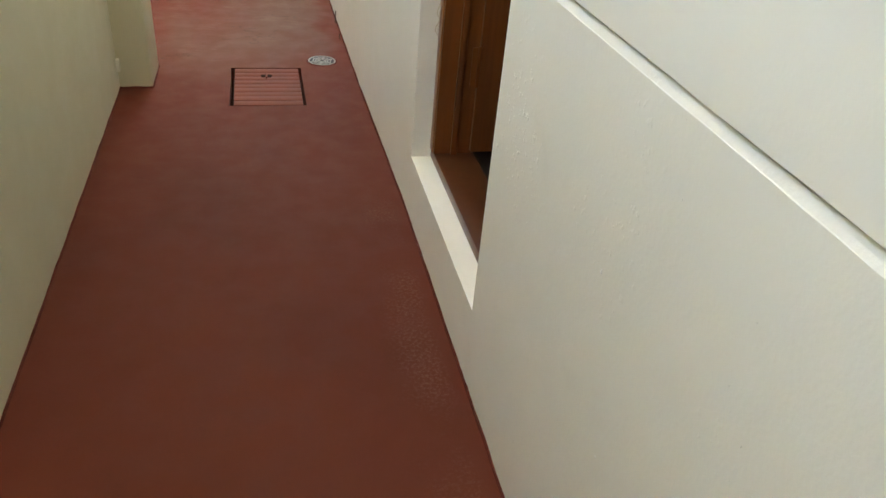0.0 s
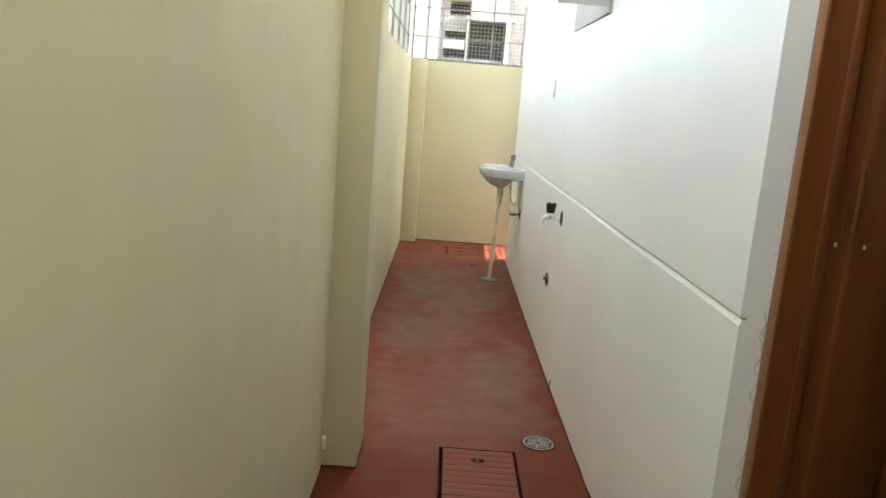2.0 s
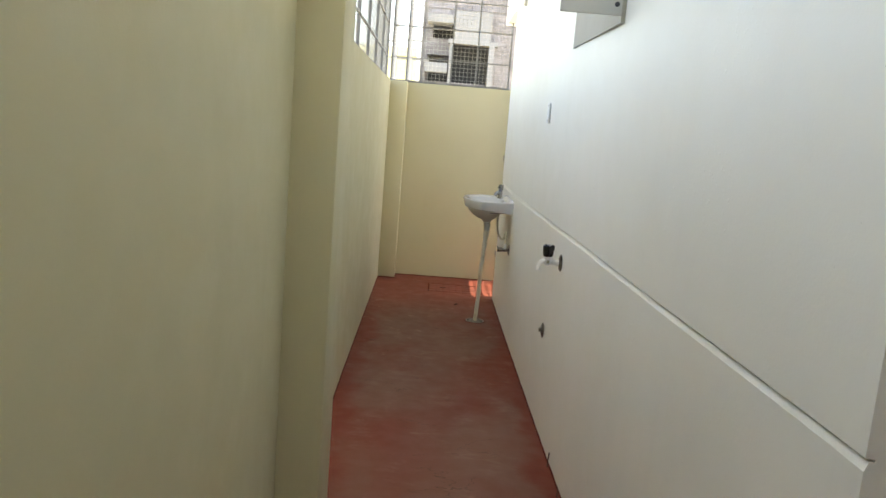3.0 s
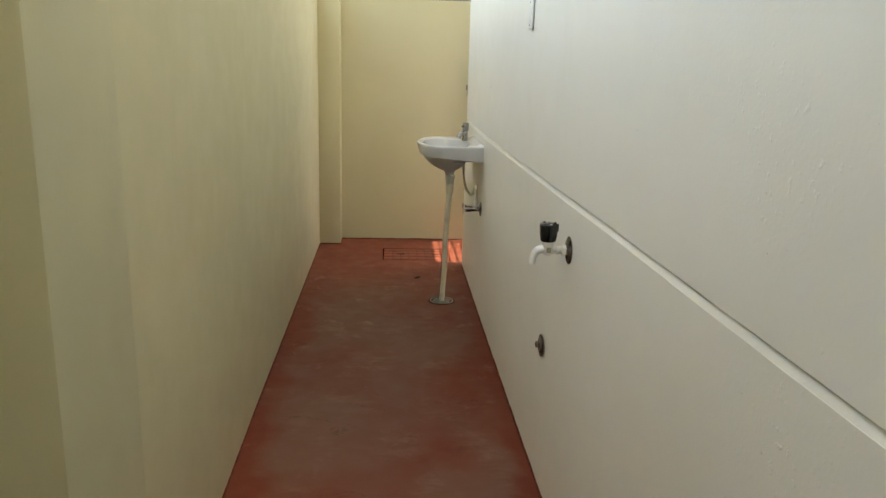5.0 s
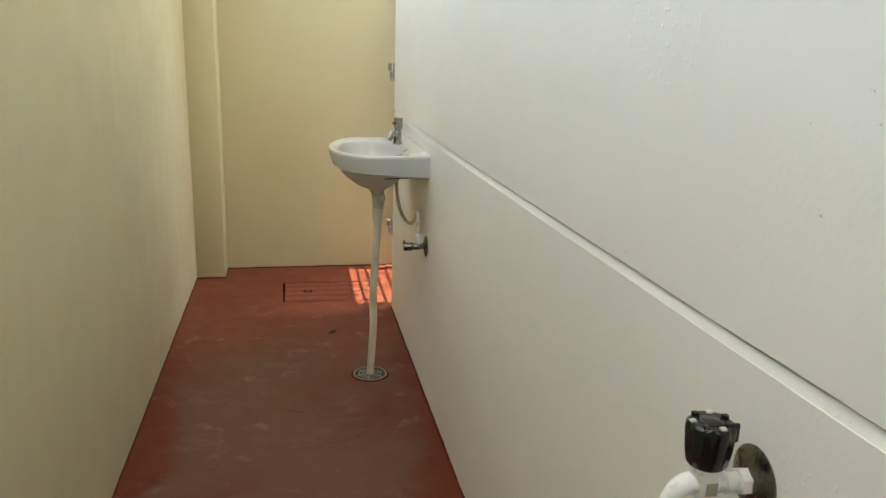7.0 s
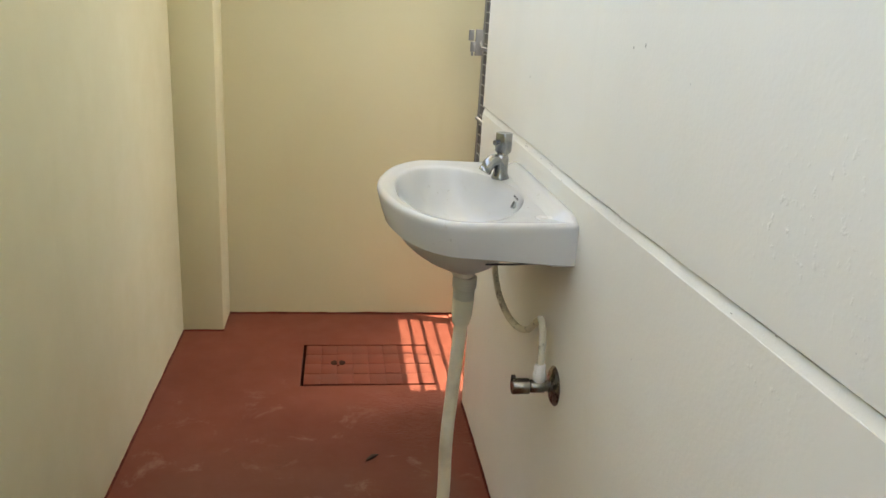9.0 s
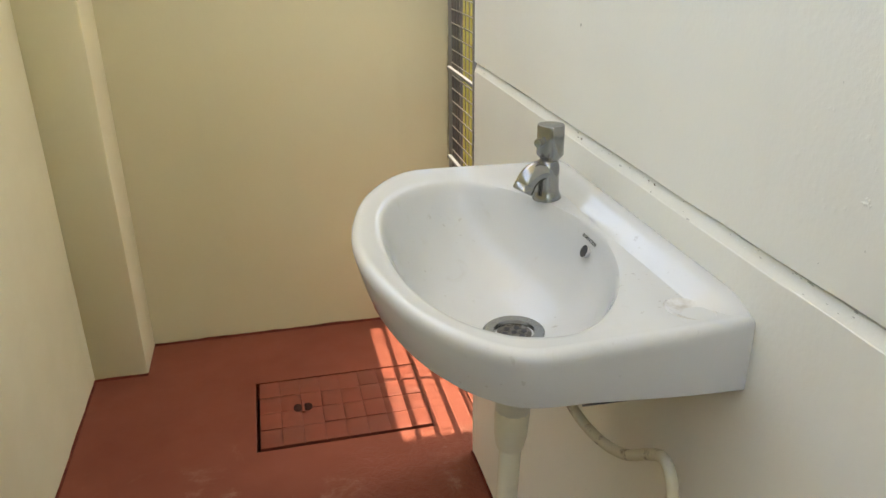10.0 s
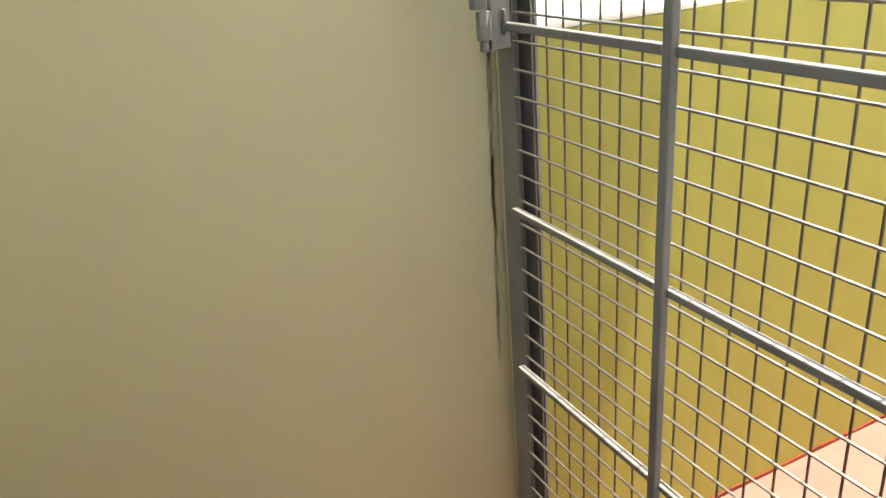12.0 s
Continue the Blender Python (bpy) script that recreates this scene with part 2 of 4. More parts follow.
def blocks():
    m = mat("grey_block_facade", (0.36, 0.34, 0.34), 0.9)
    k = Net(m)
    c = k.mix(k.ramp(k.noise(1.6, 6, 0.7), 0.35, 0.65), (0.15, 0.14, 0.142), (0.25, 0.235, 0.235))
    k.color(k.mix(k.ramp(k.noise(5, 5, 0.7, (0.3, 1, 1)), 0.55, 0.7, 0, 0.6), c, (0.13, 0.10, 0.095)))
    k.bump([(k.noise(6, 5), 0.05, 0.6)])
    return m


BLOCK = blocks()
YARD = plaster("bleached_pink_cement", (0.142, 0.066, 0.056), (0.122, 0.054, 0.047), 0.8)
PALE_ENAMEL = plaster("dull_enamel", (0.50, 0.49, 0.455), (0.43, 0.42, 0.39), 0.5)
# darker tone gives flat hatch panels the shade of a recess
RECESS_SHADE = plaster("shaded_recess_render", (0.40, 0.385, 0.335), (0.33, 0.315, 0.27), 0.8)
CONCRETE = plaster("weathered_concrete", (0.215, 0.22, 0.225), (0.15, 0.155, 0.16), 0.85)
VOID = mat("dark_interior", (0.03, 0.03, 0.032), 0.8)
EARTH = plaster("dry_ground", (0.30, 0.27, 0.20), (0.18, 0.20, 0.10), 0.95)


# ---- mesh helpers ----
def mesh_of(name, bm, material, smooth=False):
    me = bpy.data.meshes.new(name)
    bmesh.ops.recalc_face_normals(bm, faces=bm.faces)
    bm.to_mesh(me)
    bm.free()
    me.materials.append(material)
    if smooth:
        me.shade_smooth()
        me.set_sharp_from_angle(angle=radians(38))
    return me


def part(name, bm, material, parent=None, label="", smooth=True):
    ob = new(name, mesh_of(name, bm, material, smooth))
    if parent is not None:
        ob.parent = parent
    if label:
        ob["label"] = label
    return ob


def thing(name, label, category, group="", kind="", at=(0, 0, 0)):
    ob = new(name)
    ob.empty_display_size = 0.05
    ob.location = at
    return tagged(ob, label, category, group, kind)


def hung(ob, parent):
    """Make ob, built in world places, a child of a thing that stands away from the origin."""
    ob.parent = parent
    ob.matrix_parent_inverse = Matrix.Translation(parent.location).inverted()
    return ob


def box(bm, x0, x1, y0, y1, z0, z1, bevel=0.0):
    g = bmesh.ops.create_cube(bm, size=1.0, matrix=Matrix.Translation(((x0 + x1) / 2, (y0 + y1) / 2, (z0 + z1) / 2)) @ Matrix.Diagonal((x1 - x0, y1 - y0, z1 - z0, 1)))
    if bevel:
        edges = {e for v in g["verts"] for e in v.link_edges}
        bmesh.ops.bevel(bm, geom=list(edges), offset=bevel, segments=2, affect="EDGES", profile=0.5)
    return bm


def boxes(*dims, bevel=0.0):
    bm = bmesh.new()
    for d in dims:
        box(bm, *d, bevel=bevel)
    return bm


def extrude_profile(bm, profile, y0, y1, steps=1, wobble=None):
    """A closed x-z outline drawn out along y."""
    rings = []
    for i in range(steps + 1):
        y = y0 + (y1 - y0) * i / steps
        rings.append([bm.verts.new((x + (wobble(y, j)[0] if wobble else 0), y, z + (wobble(y, j)[1] if wobble else 0))) for j, (x, z) in enumerate(profile)])
    n = len(profile)
    for a, b in zip(rings, rings[1:]):
        for j in range(n):
            bm.faces.new((a[j], a[(j + 1) % n], b[(j + 1) % n], b[j]))
    bm.faces.new(rings[0])
    bm.faces.new(rings[-1][::-1])
    return bm


def lathe(bm, profile, m, seg=32, closed=True):
    """A (radius, height) outline turned round the local z axis, laid at m."""
    rings = []
    for r, h in profile:
        rings.append([bm.verts.new(m @ Vector((r * math.cos(2 * math.pi * i / seg), r * math.sin(2 * math.pi * i / seg), h))) for i in range(seg)])
    for a, b in zip(rings, rings[1:]):
        for i in range(seg):
            bm.faces.new((a[i], a[(i + 1) % seg], b[(i + 1) % seg], b[i]))
    if closed:
        bm.faces.new(rings[0][::-1])
        bm.faces.new(rings[-1])
    return bm


def smooth_path(pts, n=8):
    """Catmull-Rom through the points."""
    p = [Vector(q) for q in pts]
    p = [p[0] * 2 - p[1]] + p + [p[-1] * 2 - p[-2]]
    out = []
    for i in range(1, len(p) - 2):
        for s in range(n):
            t = s / n
            out.append(0.5 * (2 * p[i] + (p[i + 1] - p[i - 1]) * t + (2 * p[i - 1] - 5 * p[i] + 4 * p[i + 1] - p[i + 2]) * t * t + (3 * p[i] - p[i - 1] - 3 * p[i + 1] + p[i + 2]) * t ** 3))
    return out + [p[-2]]


def tube(bm, pts, radius, seg=14):
    """A round rod along points; radius a number or one number a point."""
    n = len(pts)
    rad = radius if isinstance(radius, (list, tuple)) else [radius] * n
    up = Vector((0.31, 0.83, 0.46)).normalized()
    rings = []
    for i in range(n):
        d = (pts[min(i + 1, n - 1)] - pts[max(i - 1, 0)]).normalized()
        a = d.cross(up).normalized()
        b = d.cross(a).normalized()
        up = (up - d * up.dot(d)).normalized()
        rings.append([bm.verts.new(pts[i] + (a * math.cos(2 * math.pi * j / seg) + b * math.sin(2 * math.pi * j / seg)) * rad[i]) for j in range(seg)])
    for p, q in zip(rings, rings[1:]):
        for j in range(seg):
            bm.faces.new((p[j], p[(j + 1) % seg], q[(j + 1) % seg], q[j]))
    bm.faces.new(rings[0])
    bm.faces.new(rings[-1][::-1])
    return bm


OUT = pose(0, 0, 0, 0, -90, 0)          # local z turned to -x, out of the white wall

# ---- plan ----
LEFT, END, WALL_END = -0.955, 8.06, 7.335
TOP = 1.675                              # top of the low walls under the grilles
ROOF = 2.6
DOOR0, DOOR1, SILL, HEAD = 1.567, 2.322, 0.200, 2.24
START = -1.3
SET = 0.037                              # the wall round the door stands a little further out


def bend(y, stops):
    """How far a wall strays sideways at y."""
    return float(np.interp(y, [a for a, _ in stops], [b for _, b in stops]))


def bend_right(y):
    return bend(y, ((2.4, SET), (3.4, 0.017), (4.5, 0.005), (6.0, 0.0)))


def bend_left(y):
    return bend(y, ((3.4, 0.016), (5.2, 0.0)))


# white wall with a cut groove line, doorway and gate opening
GROOVE = [(0.0, 0.9145), (0.0008, 0.9155), (0.0034, 0.9220), (0.0058, 0.9282), (0.0140, 0.9288), (0.0140, 0.9320), (0.0, 0.9330)]


def wob(y, j):
    x = bend_right(y)
    if 1 <= j <= 7:
        d = noise.noise((y * 9, j * 1.7, 0.3)) * 0.0012 + noise.noise((y * 31, j * 2.3, 5.0)) * 0.0007
        return (x, d + bend(y, ((0.5, 0.012), (4.2, 0.011), (5.5, 0.0), (6.4, -0.006), (7.3, 0.003))))
    return (x, 0.0)


bm = bmesh.new()
low = [(0.0, 0.0)] + GROOVE + [(0.0, HEAD), (0.13, HEAD), (0.13, 0.0)]
extrude_profile(bm, low, START, DOOR0, 60, wob)
thin = low[:-2] + [(0.08, HEAD), (0.08, 0.0)]
extrude_profile(bm, thin, DOOR1, WALL_END, 150, wob)
box(bm, SET, 0.13 + SET, DOOR0, DOOR1, 0, SILL)
# unseen upper wall, added this tall to keep sun out of the passage
extrude_profile(bm, [(0.0, HEAD), (0.0, 7.2), (0.13, 7.2), (0.13, HEAD)], START, 8.3, 60, lambda y, j: (bend_right(y), 0.0))
tagged(part("wall_right", bm, WHITE, smooth=False), "white painted wall with a cut horizontal groove", "wall", kind="structure")
# cream walls
bm = extrude_profile(bmesh.new(), [(LEFT, 0), (LEFT, TOP), (LEFT - 0.12, TOP), (LEFT - 0.12, 0)], 3.5, END + 0.14, 40, lambda y, j: (bend_left(y), 0.0))
extrude_profile(bm, [(LEFT, 0), (LEFT, 2.0), (LEFT - 0.12, 2.0), (LEFT - 0.12, 0)], START, 3.5, 20, lambda y, j: (bend_left(y), 0.0))
tagged(part("wall_left", bm, CREAM, smooth=False), "low cream painted wall under a steel grille", "wall", kind="structure")
tagged(part("wall_end", boxes((LEFT, 0.138, END, END + 0.14, 0, TOP)), CREAM), "cream painted end wall beside the gate", "wall", kind="structure")
tagged(part("wall_back", boxes((LEFT - 0.12, 0.13, START - 0.12, START, 0, ROOF)), CREAM), "plain cream wall closing the passage", "wall", kind="structure")


def ragged_pillar(name, x0, x1, y0, y1, z1, label):
    bm = boxes((x0, x1, y0, y1, -0.001, z1), bevel=0.006)
    tagged(part(name, bm, CREAM), label, "pillar", kind="structure")


ragged_pillar("pillar_1", LEFT - 0.01, -0.816, 3.390, 3.637, ROOF, "square cream painted pillar against the side wall")
ragged_pillar("pillar_2", LEFT - 0.01, -0.811, 7.892, END + 0.01, TOP, "narrow cream painted pillar in the end corner")
# unseen slabs added to hold back sky light, half open midway
tagged(part("ceiling", boxes((-1.2, -0.001, START, 3.38, 3.0, 3.1), (-0.55, -0.001, 3.381, 4.6, 3.0, 3.1), (-1.2, -0.001, 4.601, 8.3, 3.0, 3.1)), CEIL), "unseen roof slabs added to shape light in the passage", "ceiling", kind="structure")
# unseen ledge with a side fin, added to trim sun at the gate
tagged(part("ledge", boxes((0.1305, 0.36, 6.6, 7.93, ROOF, ROOF + 0.1), (0.1305, 0.80, 7.93, 8.4, ROOF, ROOF + 0.1)), CEIL), "unseen ledge added to block sun over the gate", "ledge", kind="structure")


# floor with two sunk hatch pits
PIT1 = (-0.517, -0.219, 3.200, 3.621)
PIT2 = (-0.512, -0.066, 7.458, 7.768)
bm = bmesh.new()
holes = (PIT1, PIT2)


def grid_top(bm, xs, ys, holes, z0, z1):
    """One sheet with square holes: top faces and the walls of the holes."""
    v = {}

    def at(i, j, z):
        if (i, j, z) not in v:
            v[(i, j, z)] = bm.verts.new((xs[i], ys[j], z))
        return v[(i, j, z)]

    def solid(i, j):
        if not (0 <= i < len(xs) - 1 and 0 <= j < len(ys) - 1):
            return False
        cx, cy = (xs[i] + xs[i + 1]) / 2, (ys[j] + ys[j + 1]) / 2
        return not any(a < cx < b and c < cy < d for a, b, c, d in holes)

    for i in range(len(xs) - 1):
        for j in range(len(ys) - 1):
            if not solid(i, j):
                continue
            bm.faces.new((at(i, j, z1), at(i + 1, j, z1), at(i + 1, j + 1, z1), at(i, j + 1, z1)))
            for di, dj, a, b in ((-1, 0, (i, j), (i, j + 1)), (1, 0, (i + 1, j + 1), (i + 1, j)), (0, -1, (i + 1, j), (i, j)), (0, 1, (i, j + 1), (i + 1, j + 1))):
                if not solid(i + di, j + dj):
                    bm.faces.new((at(*a, z1), at(*a, z0), at(*b, z0), at(*b, z1)))
    return bm


xs = [LEFT - 0.10, PIT1[0], PIT2[0], PIT1[1], PIT2[1], 0.166]
ys = [START, PIT1[2], PIT1[3], PIT2[2], PIT2[3], END + 0.1]
grid_top(bm, xs, ys, holes, -0.06, 0.0)
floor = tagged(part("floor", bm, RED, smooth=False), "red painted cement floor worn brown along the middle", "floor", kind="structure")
for i, p in enumerate((PIT1, PIT2)):
    hung(part("pit_bottom", boxes((p[0] - 0.01, p[1] + 0.01, p[2] - 0.01, p[3] + 0.01, -0.075, -0.055)), PIT, None, "dark bottom under the hatch"), floor)


# red paint lapping up the foot of the walls, with an uneven edge
def lap(name, a, b, normal, hgt, seed, stray=None):
    bm = bmesh.new()
    a, b, nrm = Vector(a), Vector(b), Vector(normal)
    n = max(4, int((b - a).length / 0.025))
    low, high = [], []
    for i in range(n + 1):
        p = a.lerp(b, i / n)
        p.x += stray(p.y) if stray else 0.0
        h = hgt * (0.75 + 0.5 * noise.noise((seed, i * 0.21, 0)) + 0.35 * noise.noise((seed, i * 0.9, 4)))
        low.append(bm.verts.new(p + nrm * 0.0045))
        high.append((bm.verts.new(p + nrm * 0.003 + Vector((0, 0, max(0.003, h)))), bm.verts.new(p - nrm * 0.001 + Vector((0, 0, max(0.003, h) + 0.001)))))
    for i in range(n):
        bm.faces.new((low[i], low[i + 1], high[i + 1][0], high[i][0]))
        bm.faces.new((high[i][0], high[i + 1][0], high[i + 1][1], high[i][1]))
    return tagged(part(name, bm, DARKRED, smooth=False), "ragged lap of red floor paint along the wall foot", "paint edge", kind="structure")


lap("baseboard_1", (LEFT, START, 0), (LEFT, 3.39, 0), (1, 0, 0), 0.007, 1.0, bend_left)
lap("baseboard_2", (LEFT, 3.64, 0), (LEFT, 7.89, 0), (1, 0, 0), 0.007, 2.0, bend_left)
lap("baseboard_3", (0, START, 0), (0, WALL_END, 0), (-1, 0, 0), 0.010, 3.0, bend_right)
lap("baseboard_4", (-0.811, END, 0), (0.11, END, 0), (0, -1, 0), 0.008, 4.0)
lap("baseboard_5", (LEFT, 7.892, 0), (-0.811, 7.892, 0), (0, -1, 0), 0.006, 5.0)
lap("baseboard_6", (LEFT + 0.016, 3.390, 0), (-0.816, 3.390, 0), (0, -1, 0), 0.006, 6.0)
lap("baseboard_7", (-0.816, 3.390, 0), (-0.816, 3.637, 0), (1, 0, 0), 0.008, 7.0)

# ground outside: one sheet to the horizon, and the yard in front of the gate
tagged(part("ground", boxes((-600, 600, -600, 900, -0.5, -0.09)), EARTH), "dry bare ground outside", "ground", kind="structure")
tagged(part("pavement", boxes((0.12, 6.0, 7.1, END + 0.1, -0.3, -0.004)), YARD), "sunlit bleached pink cement yard", "pavement", kind="structure")
# the house behind the white wall: its rear wall runs off beside the gate
tagged(part("wall_rear", boxes((0.1315, 0.361, 7.17, 7.30, -0.02, 2.598), (0.3615, 6.0, 7.17, 7.30, -0.02, 2.708)), WHITE, smooth=False), "white painted rear wall of the house", "wall", kind="structure")
tagged(part("wall_house", boxes((5.87, 6.0, START, 7.169, -0.02, 2.708), (0.171, 5.869, START, START + 0.13, -0.02, 2.708)), WHITE, smooth=False), "plain white walls closing the house", "wall", kind="structure")
tagged(part("roof_house", boxes((0.3615, 6.0, START, 7.30, 2.71, 2.8)), CEIL), "flat roof slab of the house", "roof", kind="structure")
tagged(part("wall_yard", boxes((0.1385, 6.0, END - 0.004, END + 0.14, -0.02, 1.03)), YELLOW), "low yellow painted yard wall", "wall", kind="structure")

part("coping", boxes((0.16, 6.0, END - 0.003, END + 0.14, 1.0305, 1.042), bevel=0.003), PALE_CHIP, bpy.data.objects["wall_yard"], "thin white cap along the top of the wall")
lap("baseboard_8", (0.16, END - 0.004, -0.004), (4.0, END - 0.004, -0.004), (0, -1, 0), 0.010, 8.0)

# ---- doorway with an open panelled door ----
JX = 0.094
door_1 = tagged(part("door_1", boxes((JX, 0.205, DOOR1 - 0.045, DOOR1 - 0.0005, SILL + 0.03, HEAD - 0.045)), WOOD, smooth=False), "brown varnished door frame with an open panelled door", "door", kind="structure")
part("frame_arris", boxes((JX - 0.0035, JX - 0.0002, DOOR1 - 0.040, DOOR1 - 0.004, SILL + 0.031, HEAD - 0.046), bevel=0.0015), ARRIS, door_1, "frame edge painted paler for the skylight on it")
part("frame_jamb", boxes((JX, 0.205, DOOR0 + 0.0005, DOOR0 + 0.045, SILL + 0.03, HEAD - 0.045)), WOOD, door_1)
part("frame_head", boxes((JX, 0.205, DOOR0 + 0.0005, DOOR1 - 0.0005, HEAD - 0.045, HEAD - 0.0005)), WOOD, door_1)
part("frame_sill", boxes((JX, 0.215, DOOR0 + 0.0005, DOOR1 - 0.0005, SILL + 0.0005, SILL + 0.03), bevel=0.003), SHADED_WOOD, door_1, "door sill with its shade in a darker colour")
part("frame_stop", boxes((0.142, 0.160, DOOR1 - 0.058, DOOR1 - 0.0455, SILL + 0.03, HEAD - 0.046), bevel=0.002), WOOD, door_1)

# leaf, swung wide into the room, its face towards the passage's start
LX, LY, LW, LT = 0.200, 2.262, 0.64, 0.036
Z0, Z1 = SILL + 0.04, HEAD - 0.05


def leaf():
    """Stiles and rails with raised, bevelled panels between them."""
    st = 0.136
    rails = [(Z0, Z0 + 0.13), (1.075, 1.185), (1.62, 1.71), (Z1 - 0.11, Z1)]
    core = part("door_leaf", boxes((LX, LX + st, LY, LY + LT, Z0, Z1), (LX + LW - st, LX + LW, LY, LY + LT, Z0, Z1), *[(LX + st, LX + LW - st, LY, LY + LT, a, b) for a, b in rails], bevel=0.003), WOOD, door_1, "brown varnished panelled door leaf standing open")
    for (_, a), (b, _) in zip(rails, rails[1:]):
        bm = bmesh.new()
        x0, x1 = LX + st, LX + LW - st
        rings = []
        for inset, dy in ((0.0, 0.013), (0.012, 0.013), (0.05, 0.004), (0.052, 0.002)):
            rings.append([bm.verts.new((x, LY + dy, z)) for x, z in ((x0 + inset, a + inset), (x1 - inset, a + inset), (x1 - inset, b - inset), (x0 + inset, b - inset))])
        for p, q in zip(rings, rings[1:]):
            for j in range(4):
                bm.faces.new((p[j], p[(j + 1) % 4], q[(j + 1) % 4], q[j]))
        bm.faces.new(rings[-1])
        box(bm, x0, x1, LY + 0.016, LY + 0.026, a, b)
        part("panel", bm, WOOD, core)
    return core


leaf_ob = leaf()
for z in (0.50, 1.20, 1.95):
    hinge = part("hinge", boxes((0.176, 0.200, LY - 0.004, LY - 0.001, z - 0.055, z + 0.055), (0.191, 0.1935, LY - 0.004, LY + 0.03, z - 0.05, z + 0.05)), PAINTED, door_1, "butt hinge varnished over")
    bm = bmesh.new()
    lathe(bm, [(0.004, -0.058), (0.005, -0.057), (0.005, 0.057), (0.004, 0.058)], pose(0.196, LY - 0.006, z), 10)
    part("pin", bm, PAINTED, hinge)
part("strike_plate", boxes((0.174, 0.179, DOOR1 - 0.0475, DOOR1 - 0.0452, 1.109, 1.117)), ENAMEL, door_1, "small bright strike plate")
part("latch_plate", boxes((0.222, 0.227, LY - 0.0015, LY + 0.0005, 1.110, 1.118)), ENAMEL, leaf_ob, "small bright latch plate")

for k in range(6):
    z0 = 0.55 + 0.07 * k + random.uniform(-0.02, 0.02)
    p = smooth_path([(JX - 0.001, DOOR1 - 0.002, z0), (JX - 0.008 - 0.008 * random.random(), DOOR1 - 0.006, z0 + 0.02), (JX - 0.004, DOOR1 - 0.003, z0 + 0.045), (JX - 0.012 * random.random(), DOOR1 - 0.005, z0 + 0.07)], 4)
    part("sealant_strand", tube(bmesh.new(), p, 0.0012, 6), PVC, door_1, "loose strand of pale sealant")

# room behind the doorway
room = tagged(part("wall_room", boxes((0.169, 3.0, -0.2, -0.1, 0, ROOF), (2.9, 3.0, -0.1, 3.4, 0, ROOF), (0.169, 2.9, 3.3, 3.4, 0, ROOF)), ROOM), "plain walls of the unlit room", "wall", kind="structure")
tagged(part("floor_room", boxes((0.169, 2.9, -0.1, 3.3, 0.0, SILL - 0.01)), DARK_TILE), "dark tiled floor of the room", "floor", kind="structure")
tagged(part("ceiling_room", boxes((0.46, 3.0, -0.2, 3.4, ROOF, ROOF + 0.1), (0.169, 0.46, -0.2, 3.4, ROOF - 0.02, ROOF - 0.001)), CEIL), "ceiling of the unlit room", "ceiling", kind="structure")

# ---- steel gate ----
gate = thing("gate", "grey painted steel gate with welded wire mesh", "gate", at=(0.1, 7.66, 0.02))
GX, GZ0, GZ1 = 0.1, 0.035, 2.08


def gpart(name, bm, material, label="", smooth=False):
    ob = part(name, bm, material, None, label, smooth)
    return hung(ob, gate)


# channel section, its open side to the mesh
section = [(0.006, 7.961), (0.010, 7.961), (0.010, 7.990), (0.032, 7.990), (0.032, 7.950), (0.036, 7.950), (0.036, 8.0), (0.006, 8.0)]
bm = bmesh.new()
ends = [[bm.verts.new((GX + x, y, z)) for x, y in section] for z in (GZ0, GZ1)]
for j in range(len(section)):
    k = (j + 1) % len(section)
    bm.faces.new((ends[0][j], ends[0][k], ends[1][k], ends[1][j]))
bm.faces.new(ends[0][::-1])
bm.faces.new(ends[1])
gpart("stile", bm, GREY)
gpart("stile", boxes((GX - 0.016, GX + 0.016, 7.304, 7.334, GZ0, GZ1), bevel=0.003), GREY)
gpart("centre_bar", boxes((GX - 0.016, GX - 0.0045, 7.6505, 7.6625, GZ0 + 0.02, GZ1 - 0.02), bevel=0.002), GREY)
for z, h in ((0.045, 0.008), (0.289, 0.0046), (0.561, 0.0046), (0.814, 0.0046), (1.060, 0.0054), (1.312, 0.0046), (1.565, 0.0046), (1.815, 0.0046), (2.068, 0.008)):
    gpart("cross_bar", boxes((GX - 0.0085, GX + 0.002, 7.334, 7.960, z - h, z + h), bevel=0.002), GREY)
    bm = bmesh.new()
    bmesh.ops.create_icosphere(bm, subdivisions=2, radius=0.0062, matrix=Matrix.Translation((GX - 0.0085, 7.6565 + 0.006, z + 0.002)) @ Matrix.Diagonal((0.8, 1.2, 0.9, 1)))
    gpart("weld", bm, GREY, "lumpy weld bead", smooth=True)
me_v = mesh_of("wire", tube(bmesh.new(), [Vector((0, 0, GZ0)), Vector((0, 0, GZ1))], 0.0015, 6), SHADED_WIRE, True)
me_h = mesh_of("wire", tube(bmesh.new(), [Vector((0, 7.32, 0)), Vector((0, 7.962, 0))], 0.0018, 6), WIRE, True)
for i in range(19):
    o = new("wire", me_v)
    o.location = (GX + 0.010, 7.341 + 0.0343 * i, 0)
    hung(o, gate)
for i in range(56):
    o = new("wire", me_h)
    o.location = (GX + 0.0068, 0, 0.0815 + 0.0355 * i)
    hung(o, gate)
